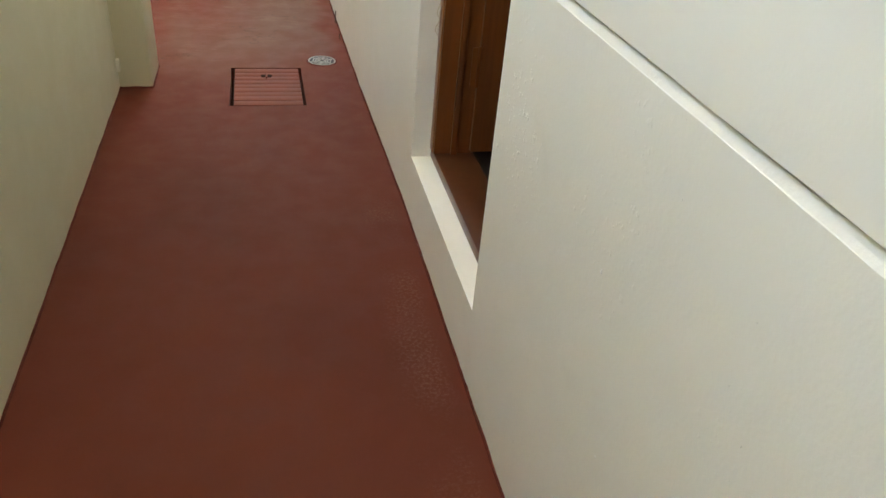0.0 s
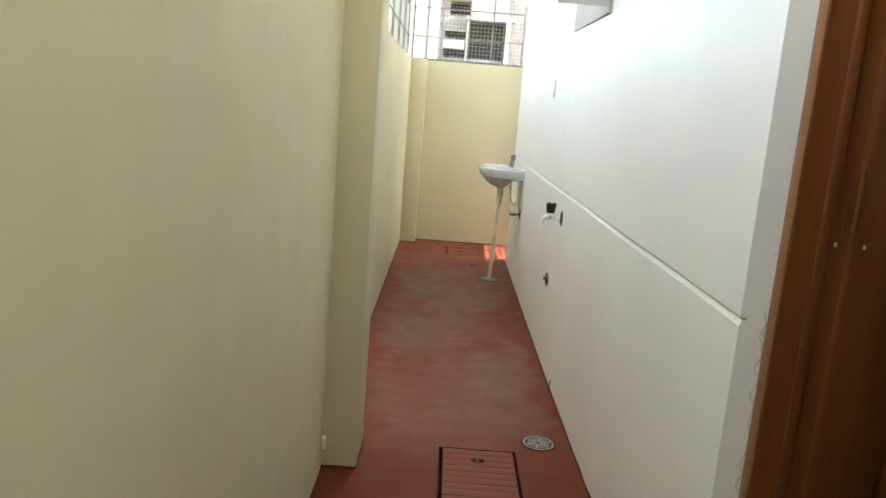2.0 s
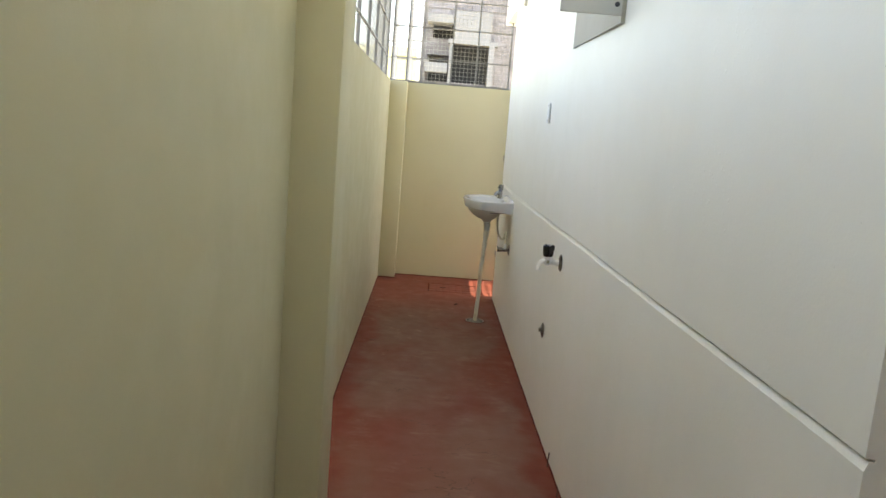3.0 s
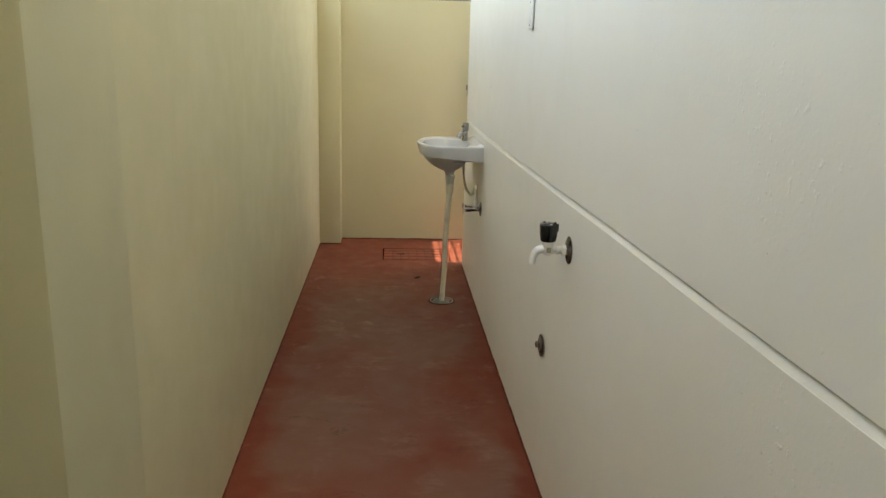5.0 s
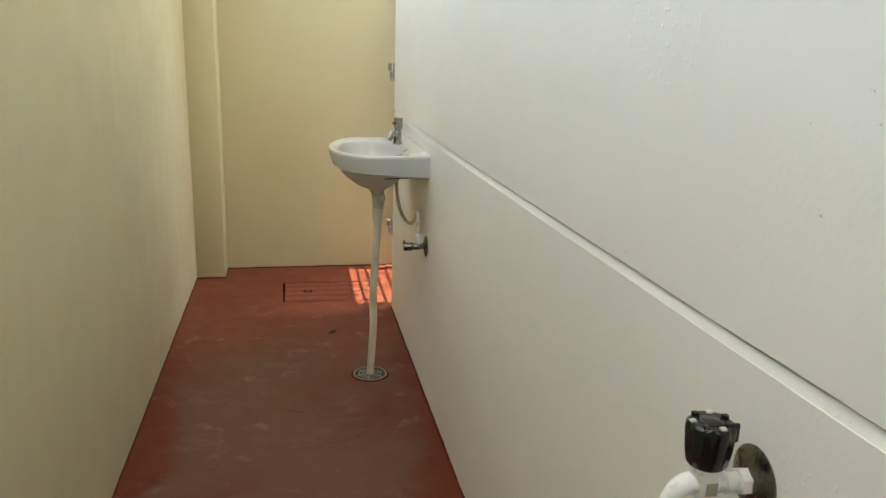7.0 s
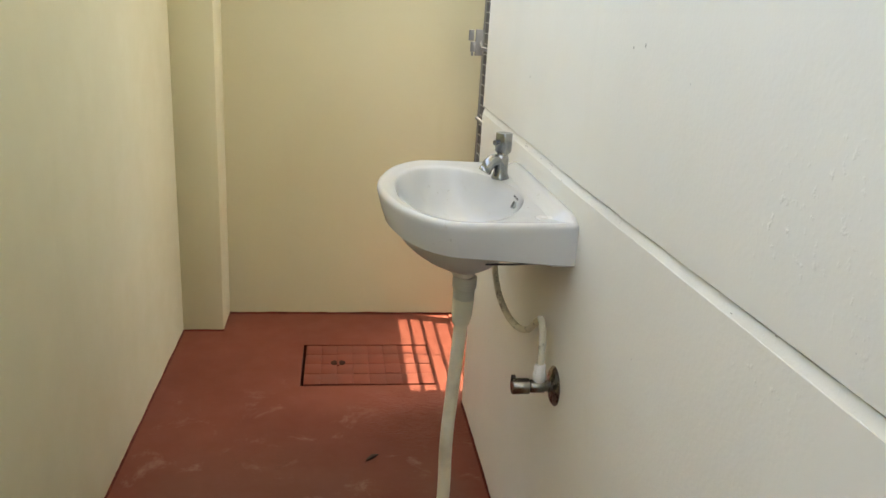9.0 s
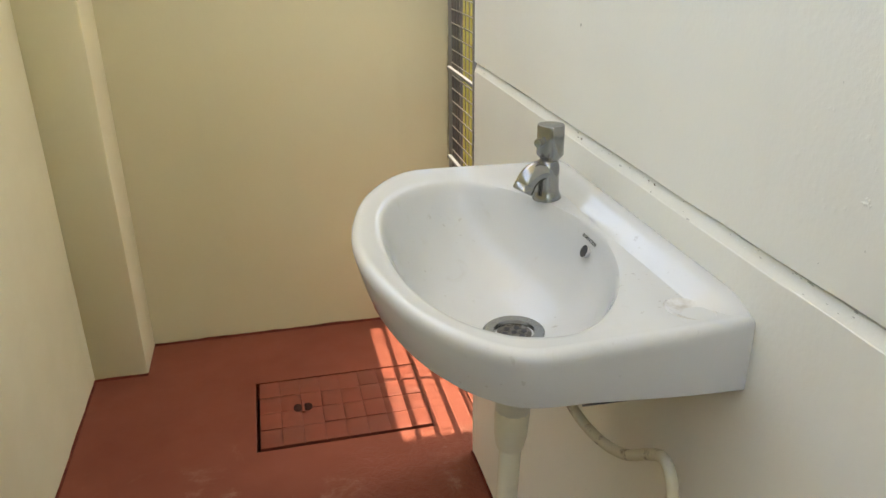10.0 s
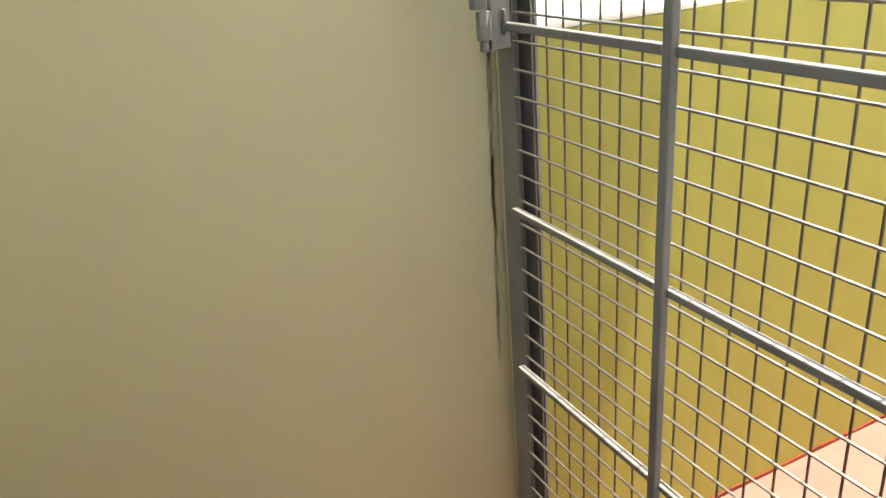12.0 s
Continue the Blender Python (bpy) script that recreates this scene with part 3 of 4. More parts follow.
for z in (0.205, 1.035):
    # flat leaf on the stile, a cranked leaf with three knuckles towards the wall
    hinge = gpart("hinge", boxes((0.0735, 0.1015, 7.958, 7.966, z - 0.002, z + 0.088), bevel=0.0015), HINGE, "grey painted butt hinge welded on")
    for nm, d, m in (("leaf_plate", (0.0565, 0.0738, 7.955, 7.966, z + 0.011, z + 0.046), HINGE), ("knuckle", (0.0490, 0.0665, 7.953, 7.967, z + 0.049, z + 0.086), HINGE),
                     ("knuckle", (0.0605, 0.0685, 7.956, 7.966, z - 0.003, z + 0.010), HINGE), ("weld", (0.0895, 0.0935, 7.952, 7.9585, z + 0.014, z + 0.046), GREY)):
        sub = hung(part(nm, boxes(d, bevel=0.0015), m), gate)
        sub.parent = hinge
        sub.matrix_parent_inverse = Matrix.Identity(4)
# added strip blocks light in the gap by the stile, so it reads dark
jamb = tagged(part("gap_filler", boxes((0.1405, 0.152, 8.024, END - 0.0055, 0, 2.1), bevel=0.002), GREY), "grey strip added to darken the gap behind the gate", "post", kind="structure")
part("mortar_seam", tube(bmesh.new(), [Vector((0.138 + 0.002 * noise.noise((i * 0.7, 1, 0)), END - 0.006, 0.01 + i * 0.033)) for i in range(50)], [0.004 + 0.002 * noise.noise((i * 0.9, 3, 0)) for i in range(50)], 7), CREAM, jamb, "rough plaster joint")
for i in range(11):
    z0 = 0.50 + 0.048 * i + random.uniform(-0.02, 0.02)
    bm = bmesh.new()
    row = []
    for k in range(9):
        cx = 0.116 + 0.010 * (i / 11) + 0.003 * noise.noise((i * 3.1, k * 0.4, 2.0))
        w = (0.0018 + 0.0034 * i / 11) * math.sin(math.pi * (k + 0.4) / 9)
        row.append((bm.verts.new((cx - w, END - 0.0012, z0 + 0.010 * k)), bm.verts.new((cx + w, END - 0.0012, z0 + 0.010 * k))))
    for a, b in zip(row, row[1:]):
        bm.faces.new((a[0], a[1], b[1], b[0]))
    part("scrape", bm, SCRAPE, bpy.data.objects["wall_end"], smooth=False)
tagged(part("threshold", boxes((0.05, 0.13, 7.34, 8.05, 0.0, 0.006), bevel=0.002), RED), "thin red painted cement threshold under the gate", "threshold", kind="structure")


# ---- steel grilles over the low walls ----
def grille(name, at, length, height, ux, label, ups, levels):
    """Flat-bar frame with welded wire mesh; ux is the way along it."""
    g = thing(name, label, "grille", at=at)
    along = Vector(ux)
    side = Vector((-along.y, along.x, 0))

    def bar(nm, s0, s1, z0, z1, t, material=GREY):
        bm = bmesh.new()
        box(bm, s0, s1, -t, t, z0, z1)
        rot = Matrix(((along.x, side.x, 0, 0), (along.y, side.y, 0, 0), (0, 0, 1, 0), (0, 0, 0, 1)))
        bm.transform(rot)
        o = part(nm, bm, material, g, smooth=False)
        return o

    bar("rail", 0, length, 0.0, 0.02, 0.012)
    bar("rail", 0, length, height - 0.02, height, 0.012)
    for s in ups:
        bar("upright", s - 0.006, s + 0.006, 0.02, height - 0.02, 0.010)
    for z in levels:
        bar("cross_bar", 0, length, z - 0.005, z + 0.005, 0.006)
    bm = bmesh.new()
    pitch = 0.034
    for i in range(int(length / pitch)):
        s = 0.017 + i * pitch
        box(bm, s - 0.0013, s + 0.0013, 0.0061, 0.0085, 0.01, height - 0.01)
    for i in range(int(height / pitch)):
        z = 0.02 + i * pitch
        box(bm, 0, length, 0.0086, 0.011, z - 0.0013, z + 0.0013)
    bm.transform(Matrix(((along.x, side.x, 0, 0), (along.y, side.y, 0, 0), (0, 0, 1, 0), (0, 0, 0, 1))))
    part("wire_mesh", bm, WIRE, g, smooth=False)["kind"] = "stuff"
    return g


grille("end_grille", (LEFT - 0.02, END + 0.05, TOP), 1.03, ROOF - TOP, (1, 0, 0), "grey steel mesh grille above the end wall", (0.01, 0.14, 0.27, 0.52, 0.74, 1.02), (0.21, 0.47, 0.70))
grille("side_grille", (LEFT - 0.05, 3.66, TOP), END - 3.66, ROOF - TOP, (0, 1, 0), "long grey steel mesh grille above the side wall", tuple(0.03 + 0.62 * i for i in range(8)), (0.21, 0.47, 0.70))


# ---- wash basin ----
BC = Vector((-0.150, 6.628))
basin = thing("wash_basin", "white glazed wall-hung wash basin with chrome tap", "wash basin", at=(0.0, 6.628, 0.786))
LIFT = 0.008


def basin_outline(n=128):
    """Straight sides that turn at soft corners into a bowed front."""
    half = [(0.0, 0.246), (-0.05, 0.2515), (-0.10, 0.255), (-0.15, 0.2575), (-0.195, 0.2585), (-0.226, 0.2515), (-0.263, 0.215), (-0.297, 0.154), (-0.319, 0.073)]
    turn = [(x, -y) for x, y in half] + [(-0.3265, 0.0)] + [(x, y) for x, y in half[::-1]]
    fine = [Vector((p.x, 6.641 + 1.015 * p.y)) for p in smooth_path([(x, y, 0.0) for x, y in turn], 16)]
    for _ in range(44):
        fine = [fine[0]] + [(fine[i - 1] + fine[i] * 2 + fine[i + 1]) / 4 for i in range(1, len(fine) - 1)] + [fine[-1]]
    length = [0.0]
    for p, q in zip(fine, fine[1:]):
        length.append(length[-1] + (q - p).length)
    out = []
    for i in range(n):
        s = length[-1] * i / (n - 1)
        k = max(j for j in range(len(length) - 1) if length[j] <= s + 1e-9)
        out.append(fine[k].lerp(fine[k + 1], (s - length[k]) / max(1e-9, length[k + 1] - length[k])))
    back = [out[-1].lerp(out[0], (i + 1) / 33) for i in range(32)]
    return out + back


def bowl_edge(p):
    """The point of the bowl's oval edge in the direction of an outline point."""
    c = Vector((-0.170, 6.632))
    d = p - c
    ax, e = (0.124, 1.75) if d.x > 0 else (0.121, 2.2)
    k = (abs(d.x / ax) ** e + abs(d.y / 0.217) ** e) ** (-1 / e)
    return c + d * k


def basin_body():
    outer = basin_outline()
    n = len(outer)
    bm = bmesh.new()

    def ring(f, z):
        return [bm.verts.new((*f(p), z(p) if callable(z) else z)) for p in outer]

    def inset(d):
        def f(p):
            q = p + (BC - p).normalized() * d
            return Vector((min(q.x, -0.0005 if p.x > -0.001 else q.x), q.y))
        return f

    drain = Vector((-0.148, 6.615))

    def bowl(s):
        return lambda p: drain.lerp(bowl_edge(p), s)

    def mid(t, d=0.016):
        return lambda p: inset(d)(p).lerp(bowl_edge(p), t)

    def taper(d, extra=0.0):
        return lambda p: inset(d * min(1.0, abs(p.x) / 0.15) + extra)(p)

    def drop(z):
        return lambda p: z - 0.005 + 0.013 * min(1.0, abs(p.x) / 0.22)

    rings = [ring(taper(0.015, 0.022), drop(0.787)), ring(taper(0.015, 0.006), drop(0.7855)), ring(taper(0.014, 0.001), drop(0.788)), ring(taper(0.011), drop(0.800)), ring(taper(0.006), 0.822), ring(taper(0.0015), 0.842),
             ring(inset(0.0), 0.8490), ring(inset(0.0008), 0.8528), ring(inset(0.0028), 0.8556), ring(inset(0.006), 0.8572), ring(inset(0.010), 0.8576), ring(inset(0.0135), 0.8568), ring(mid(0.15, 0.016), 0.8556), ring(mid(0.55), 0.8540), ring(mid(0.9), 0.8525),
             ring(bowl(1.0), 0.8508), ring(bowl(0.985), 0.8475), ring(bowl(0.965), 0.841), ring(bowl(0.93), 0.827), ring(bowl(0.88), 0.807), ring(bowl(0.80), 0.785),
             ring(bowl(0.70), 0.768), ring(bowl(0.55), 0.754), ring(bowl(0.35), 0.744), ring(bowl(0.16), 0.739)]
    for a, b in zip(rings, rings[1:]):
        for i in range(n):
            bm.faces.new((a[i], a[(i + 1) % n], b[(i + 1) % n], b[i]))
    bm.faces.new(rings[-1])
    ob = hung(part("bowl", bm, CERAMIC), basin)
    bm = bmesh.new()
    rs = []
    rs.append([bm.verts.new((*taper(0.015, 0.012)(p), drop(0.7865)(p))) for p in outer])
    for s, z in ((0.93, 0.772), (0.82, 0.756), (0.66, 0.738), (0.48, 0.722), (0.3, 0.712), (0.2, 0.70), (0.19, 0.69)):
        rs.append([bm.verts.new((*drain.lerp(bowl_edge(p), s * 1.02), z)) for p in outer])
    for a, b in zip(rs, rs[1:]):
        for i in range(n):
            bm.faces.new((a[i], a[(i + 1) % n], b[(i + 1) % n], b[i]))
    bm.faces.new(rs[-1])
    hung(part("underside", bm, BASIN_SHADE, None, "dull underside with shade put into its grey"), basin)
    hung(part("base_plate", boxes((-0.040, -0.001, 6.40, 6.88, 0.778, 0.7875), bevel=0.003), BASIN_SHADE), basin)
    # thin black tube draws the shadow line below the basin's rim
    hung(part("rim_shadow", tube(bmesh.new(), [Vector((-0.150, 6.413, 0.7775)), Vector((-0.10, 6.408, 0.7800)), Vector((-0.002, 6.404, 0.7860))], 0.0018, 8), NEAR_BLACK, None, "dark strip standing in for shadow under the rim"), basin)
    bm = extrude_profile(bmesh.new(), [(-0.0005, 0.840), (-0.0005, 0.8665), (-0.004, 0.868), (-0.012, 0.8675), (-0.019, 0.8650), (-0.026, 0.8608), (-0.033, 0.8572), (-0.039, 0.8545), (-0.0435, 0.8515), (-0.0435, 0.842)], 6.3945, 6.8925, 60, lambda y, j: (0.0, -0.013 * (1 - min(1.0, (y - 6.3945) / 0.05, (6.8925 - y) / 0.05)) ** 2 if 1 <= j <= 8 else 0.0))
    hung(part("upstand", bm, CERAMIC), basin)


basin_body()
bm = bmesh.new()
lathe(bm, [(0.0, -0.0004), (0.020, 0.0), (0.024, 0.0012), (0.026, 0.0)], Matrix.Translation((-0.046, 6.424, 0.8553)) @ Matrix.Rotation(0.5, 4, "Z") @ Matrix.Diagonal((0.75, 1.0, 1, 1)), 28, False)
hung(part("soap_dish", bm, STAIN, None, "shallow soap hollow with brown stain"), basin)
# waste fitting in the bowl
bm = bmesh.new()
lathe(bm, [(0.036, 0.0), (0.037, 0.002), (0.034, 0.0045), (0.024, 0.004), (0.021, -0.004), (0.0205, -0.006)], pose(-0.148, 6.615, 0.7405), 40, False)
waste = hung(part("waste_ring", bm, CHROME, None, "chrome waste outlet"), basin)
bm = bmesh.new()
lathe(bm, [(0.0205, 0.0), (0.0205, 0.0015)], pose(-0.148, 6.615, 0.7395), 32)
part("strainer", bm, STEEL, waste)
for i in range(7):
    r = 0.0 if i == 6 else 0.012
    bm = bmesh.new()
    lathe(bm, [(0.0034, 0.0), (0.0034, 0.0006)], pose(-0.148 + r * math.cos(i * 1.047), 6.615 + r * math.sin(i * 1.047), 0.7411), 12)
    part("strainer_hole", bm, NEAR_BLACK, waste)
# overflow and lettering on the back of the bowl
bm = bmesh.new()
OVF = pose(-0.0588, 6.635, 0.826, 0, -64, 0)
lathe(bm, [(0.0060, -0.006), (0.0078, -0.0006), (0.0082, 0.0), (0.0076, 0.0002)], OVF, 24, False)
ovf = hung(part("overflow_ring", bm, CERAMIC), basin)
bm = bmesh.new()
lathe(bm, [(0.0074, -0.0005), (0.0074, 0.0003)], OVF, 24)
part("overflow_hole", bm, NEAR_BLACK, ovf)


def lettering(text, size, m, material, parent):
    cu = bpy.data.curves.new("lettering", "FONT")
    cu.body, cu.size, cu.extrude, cu.align_x, cu.space_character = text, size, 0.00015, "CENTER", 1.12
    cu.offset = 0.00018
    cu.materials.append(material)
    tmp = new("lettering_source", cu)
    me = bpy.data.meshes.new_from_object(tmp.evaluated_get(bpy.context.evaluated_depsgraph_get()))
    bpy.data.objects.remove(tmp)
    me.transform(m)
    ob = new("lettering", me)
    return hung(ob, parent)


# text plane on the sloping back of the bowl, read from the passage
LM = Matrix.Translation((-0.0550, 6.632, 0.8392)) @ Matrix(((0.0, 0.40, -0.916, 0), (-1.0, 0.0, 0.0, 0), (0.0, 0.916, 0.40, 0), (0, 0, 0, 1)))
lettering("SANITATION", 0.0056, LM, NEAR_BLACK, basin)["label"] = "small dark printed lettering"

# pillar tap on the basin
FX, FY = -0.063, 6.752
bm = bmesh.new()
lathe(bm, [(0.0185, 0.0), (0.0187, 0.003), (0.0165, 0.008), (0.0150, 0.014), (0.0145, 0.030), (0.0150, 0.042), (0.0135, 0.049), (0.0105, 0.052)], pose(FX, FY, 0.8515), 32)
fau = hung(part("faucet_body", bm, CHROME, None, "worn chrome pillar tap"), basin)
p = smooth_path([(FX + 0.002, FY, 0.886), (FX - 0.010, FY - 0.003, 0.8905), (FX - 0.022, FY - 0.006, 0.8875), (FX - 0.0295, FY - 0.008, 0.8800), (FX - 0.0325, FY - 0.009, 0.8745)], 6)
part("spout", tube(bmesh.new(), p, [0.0128 + 0.0007 * math.sin(3.1 * i / len(p)) for i in range(len(p))], 24), CHROME, fau)
bm = bmesh.new()
lathe(bm, [(0.0128, 0.0), (0.0136, 0.001), (0.0136, 0.0085), (0.0126, 0.0095), (0.0105, 0.0095), (0.0100, 0.004)], Matrix.Translation((FX - 0.0322, FY - 0.0089, 0.8752)) @ Vector((-0.48, -0.13, -0.87)).to_track_quat("Z", "Y").to_matrix().to_4x4(), 12)
part("aerator", bm, CHROME, fau, "faceted chrome aerator ring")
bm = bmesh.new()
lathe(bm, [(0.010, 0.0), (0.0115, 0.003), (0.0163, 0.009), (0.0170, 0.010), (0.0170, 0.046), (0.0163, 0.0475), (0.0, 0.0478)], pose(FX + 0.002, FY, 0.9005), 36, False)
knob = part("tap_knob", bm, CHROME, fau)
bm = bmesh.new()
lathe(bm, [(0.004, 0.0), (0.005, 0.006), (0.0055, 0.009), (0.003, 0.0105)], pose(FX - 0.0125, FY - 0.0085, 0.929, 0, -90, 34), 14)
part("lever", bm, CHROME, knob)

basin.location.z += LIFT

# waste pipe down to the floor drain
pipe = thing("waste_pipe", "ivory plastic waste hose bent down to the floor drain", "pipe", at=(-0.178, 6.592, 0.0))
bm = bmesh.new()
lathe(bm, [(0.024, 0.0), (0.0245, 0.003), (0.0245, 0.022), (0.0235, 0.024), (0.0215, 0.026), (0.0215, 0.055), (0.019, 0.06)], pose(-0.148, 6.613, 0.692, 180, 0, 0), 12)
hung(part("coupling", bm, PVC_GREY, None, "grey plastic coupling"), pipe)
bm = bmesh.new()
lathe(bm, [(0.0205, 0.0), (0.0215, 0.003), (0.0205, 0.035), (0.018, 0.05), (0.0165, 0.055)], pose(-0.1485, 6.612, 0.645, 181, 2, 0), 28)
hung(part("sleeve", bm, PVC), pipe)
p = smooth_path([(-0.149, 6.612, 0.64), (-0.152, 6.609, 0.56), (-0.160, 6.603, 0.44), (-0.1665, 6.598, 0.33), (-0.1655, 6.596, 0.20), (-0.171, 6.594, 0.09), (-0.176, 6.592, 0.004)], 9)
hung(part("hose", tube(bmesh.new(), p, 0.0138, 20), PVC), pipe)

# supply hose and angle valve under the basin
sup = thing("supply_hose", "cream flexible hose looping under the basin", "hose", at=(-0.03, 6.43, 0.56))
p = smooth_path([(-0.062, 6.745, 0.775), (-0.066, 6.735, 0.70), (-0.062, 6.695, 0.637), (-0.052, 6.645, 0.603), (-0.039, 6.595, 0.592), (-0.030, 6.545, 0.606), (-0.027, 6.500, 0.640), (-0.027, 6.468, 0.660), (-0.029, 6.444, 0.650), (-0.030, 6.434, 0.618), (-0.030, 6.432, 0.585)], 8)
hung(part("hose", tube(bmesh.new(), p, 0.0068, 14), SCUFFED, None, "scuffed cream flexible hose"), sup)
bm = bmesh.new()
lathe(bm, [(0.011, 0.0), (0.0125, 0.002), (0.0125, 0.016), (0.0115, 0.018), (0.0105, 0.034), (0.008, 0.036)], pose(-0.030, 6.432, 0.553), 8)
hung(part("nut", bm, WHITE_PVC, None, "white plastic union nut"), sup)

valve = thing("angle_valve", "tarnished chrome angle valve on the white wall", "valve", at=(0, 6.430, 0.545))


def wall_part(name, profile, y, z, material, parent, seg=32, x=0.0, label=""):
    bm = bmesh.new()
    lathe(bm, profile, Matrix.Translation((x, y, z)) @ OUT, seg)
    return hung(part(name, bm, material, None, label), parent)


wall_part("flange", [(0.037, 0.0003), (0.037, 0.002), (0.033, 0.005), (0.016, 0.009), (0.012, 0.010)], 6.430, 0.545, STEEL, valve)
wall_part("stem", [(0.0105, 0.006), (0.0105, 0.020), (0.0125, 0.021), (0.0125, 0.044), (0.0115, 0.046)], 6.430, 0.545, TARNISH, valve)
vh = wall_part("valve_knob", [(0.0125, 0.047), (0.0148, 0.049), (0.0148, 0.078), (0.0135, 0.080)], 6.430, 0.545, TARNISH, valve)
hung(part("lever", boxes((-0.082, -0.074, 6.430, 6.436, 0.5545, 0.566), bevel=0.0015), TARNISH), valve)

# ---- wall tap with black knob ----
TY, TZ = 4.511, 0.808
tap = thing("wall_tap", "white plastic bib tap with a black knob", "tap", at=(0, TY, TZ))
wall_part("flange", [(0.0365, 0.0003), (0.0365, 0.0025), (0.033, 0.005), (0.0165, 0.010), (0.012, 0.011)], TY, TZ, STEEL, tap, 40, 0.0, "tarnished steel wall flange")
wall_part("nut", [(0.0135, 0.009), (0.0145, 0.010), (0.0145, 0.020), (0.0135, 0.021)], TY, TZ, WHITE_PVC, tap, 6)
wall_part("stem", [(0.0098, 0.019), (0.0098, 0.031), (0.0112, 0.033), (0.0112, 0.036), (0.0095, 0.038), (0.0100, 0.052)], TY, TZ, WHITE_PVC, tap, 24)
bm = bmesh.new()
lathe(bm, [(0.003, -0.0145), (0.010, -0.0125), (0.0145, -0.006), (0.0155, 0.002), (0.0150, 0.012), (0.0165, 0.018), (0.0165, 0.023), (0.012, 0.025)], pose(-0.058, TY, TZ), 32)
hung(part("body", bm, WHITE_PVC), tap)
p = smooth_path([(-0.058, TY, TZ), (-0.072, TY, TZ + 0.003), (-0.084, TY, TZ - 0.001), (-0.093, TY, TZ - 0.012), (-0.0965, TY, TZ - 0.026), (-0.097, TY, TZ - 0.036)], 6)
hung(part("spout", tube(bmesh.new(), p, [0.0125 - 0.0035 * min(1, i / 18) for i in range(len(p))], 20), WHITE_PVC), tap)
hung(part("sticker", boxes((-0.064, -0.052, TY - 0.0163, TY - 0.0152, TZ - 0.004, TZ + 0.010)), SCRAPE, None, "small worn grey sticker"), tap)
bm = bmesh.new()
seg, rings = 48, []
for h, r, flute in ((0.024, 0.0185, 0.0), (0.026, 0.0205, 0.0008), (0.040, 0.0228, 0.0016), (0.062, 0.0245, 0.0024), (0.068, 0.0240, 0.0026), (0.0705, 0.0215, 0.0018), (0.0705, 0.0135, 0.0), (0.0690, 0.0125, 0.0)):
    rings.append([bm.verts.new((-0.058 + (r - flute * (0.5 + 0.5 * math.cos(6 * 2 * math.pi * i / seg)) ** 2) * math.cos(2 * math.pi * i / seg), TY + (r - flute * (0.5 + 0.5 * math.cos(6 * 2 * math.pi * i / seg)) ** 2) * math.sin(2 * math.pi * i / seg), TZ + h)) for i in range(seg)])
for a, b in zip(rings, rings[1:]):
    for i in range(seg):
        bm.faces.new((a[i], a[(i + 1) % seg], b[(i + 1) % seg], b[i]))
bm.faces.new(rings[0][::-1])
bm.faces.new(rings[-1])
kn = hung(part("tap_knob", bm, BLACK, None, "glossy black fluted plastic knob"), tap)
bm = bmesh.new()
lathe(bm, [(0.0122, 0.0), (0.0122, 0.0022), (0.011, 0.003)], pose(-0.058, TY, TZ + 0.0685), 28)
hung(part("cap", bm, BLACK), tap)
for i in range(7):
    a = i * 0.9 + 0.3
    hung(part("chipped_rim", boxes((-0.058 + 0.0185 * math.cos(a) - 0.003, -0.058 + 0.0185 * math.cos(a) + 0.003, TY + 0.0185 * math.sin(a) - 0.003, TY + 0.0185 * math.sin(a) + 0.003, TZ + 0.069, TZ + 0.0712 + 0.0022 * random.random()), bevel=0.0008), SCUFF if i % 2 else BLACK), tap)
hung(part("broken_lip", boxes((-0.050, -0.0345, TY - 0.014, TY - 0.009, TZ + 0.052, TZ + 0.0725), bevel=0.002), BLACK), tap)

tap.location.x += 0.006

# capped pipe outlet lower on the wall
stub = thing("pipe_outlet", "round tarnished metal cover plate with a capped pipe", "pipe outlet", at=(0, 4.760, 0.448))
wall_part("flange", [(0.034, 0.0003), (0.034, 0.0025), (0.030, 0.0045), (0.014, 0.008), (0.011, 0.0085)], 4.760, 0.448, STEEL, stub, 40)
wall_part("plug", [(0.010, 0.007), (0.0105, 0.008), (0.0105, 0.016), (0.009, 0.0175), (0.0, 0.0178)], 4.760, 0.451, CHROME, stub, 6)

# blank switch plate
plate = thing("switch_plate", "small white plastic cover plate on the wall", "switch", at=(0, 5.216, 1.437))
hung(part("plate", boxes((-0.008, 0.0, 5.186, 5.246, 1.388, 1.486), bevel=0.003), WHITE_PVC), plate)
for z in (1.401, 1.473):
    bm = bmesh.new()
    lathe(bm, [(0.003, 0.0078), (0.003, 0.009), (0.0, 0.0093)], Matrix.Translation((0, 5.216, z)) @ OUT, 10)
    hung(part("screw", bm, STEEL), plate)

# service hatch high on the wall: flush frame, door swung out
hatch = thing("wall_hatch", "white enamelled wall hatch with its door swung open", "hatch", at=(0, 4.32, 1.70))
hung(part("back", boxes((-0.0015, 0.02, 3.878, 4.715, 1.702, 2.18)), RECESS_SHADE, None, "flat grey-beige panel coloured as a shaded recess"), hatch)
hung(part("door_inset", boxes((-0.150, -0.012, 3.8595, 3.862, 1.785, 2.14), bevel=0.001), RECESS_SHADE, None, "grey door panel coloured to look sunk"), hatch)
hung(part("hatch_door", boxes((-0.20, -0.005, 3.862, 3.877, 1.722, 2.18), bevel=0.002), PALE_ENAMEL), hatch)
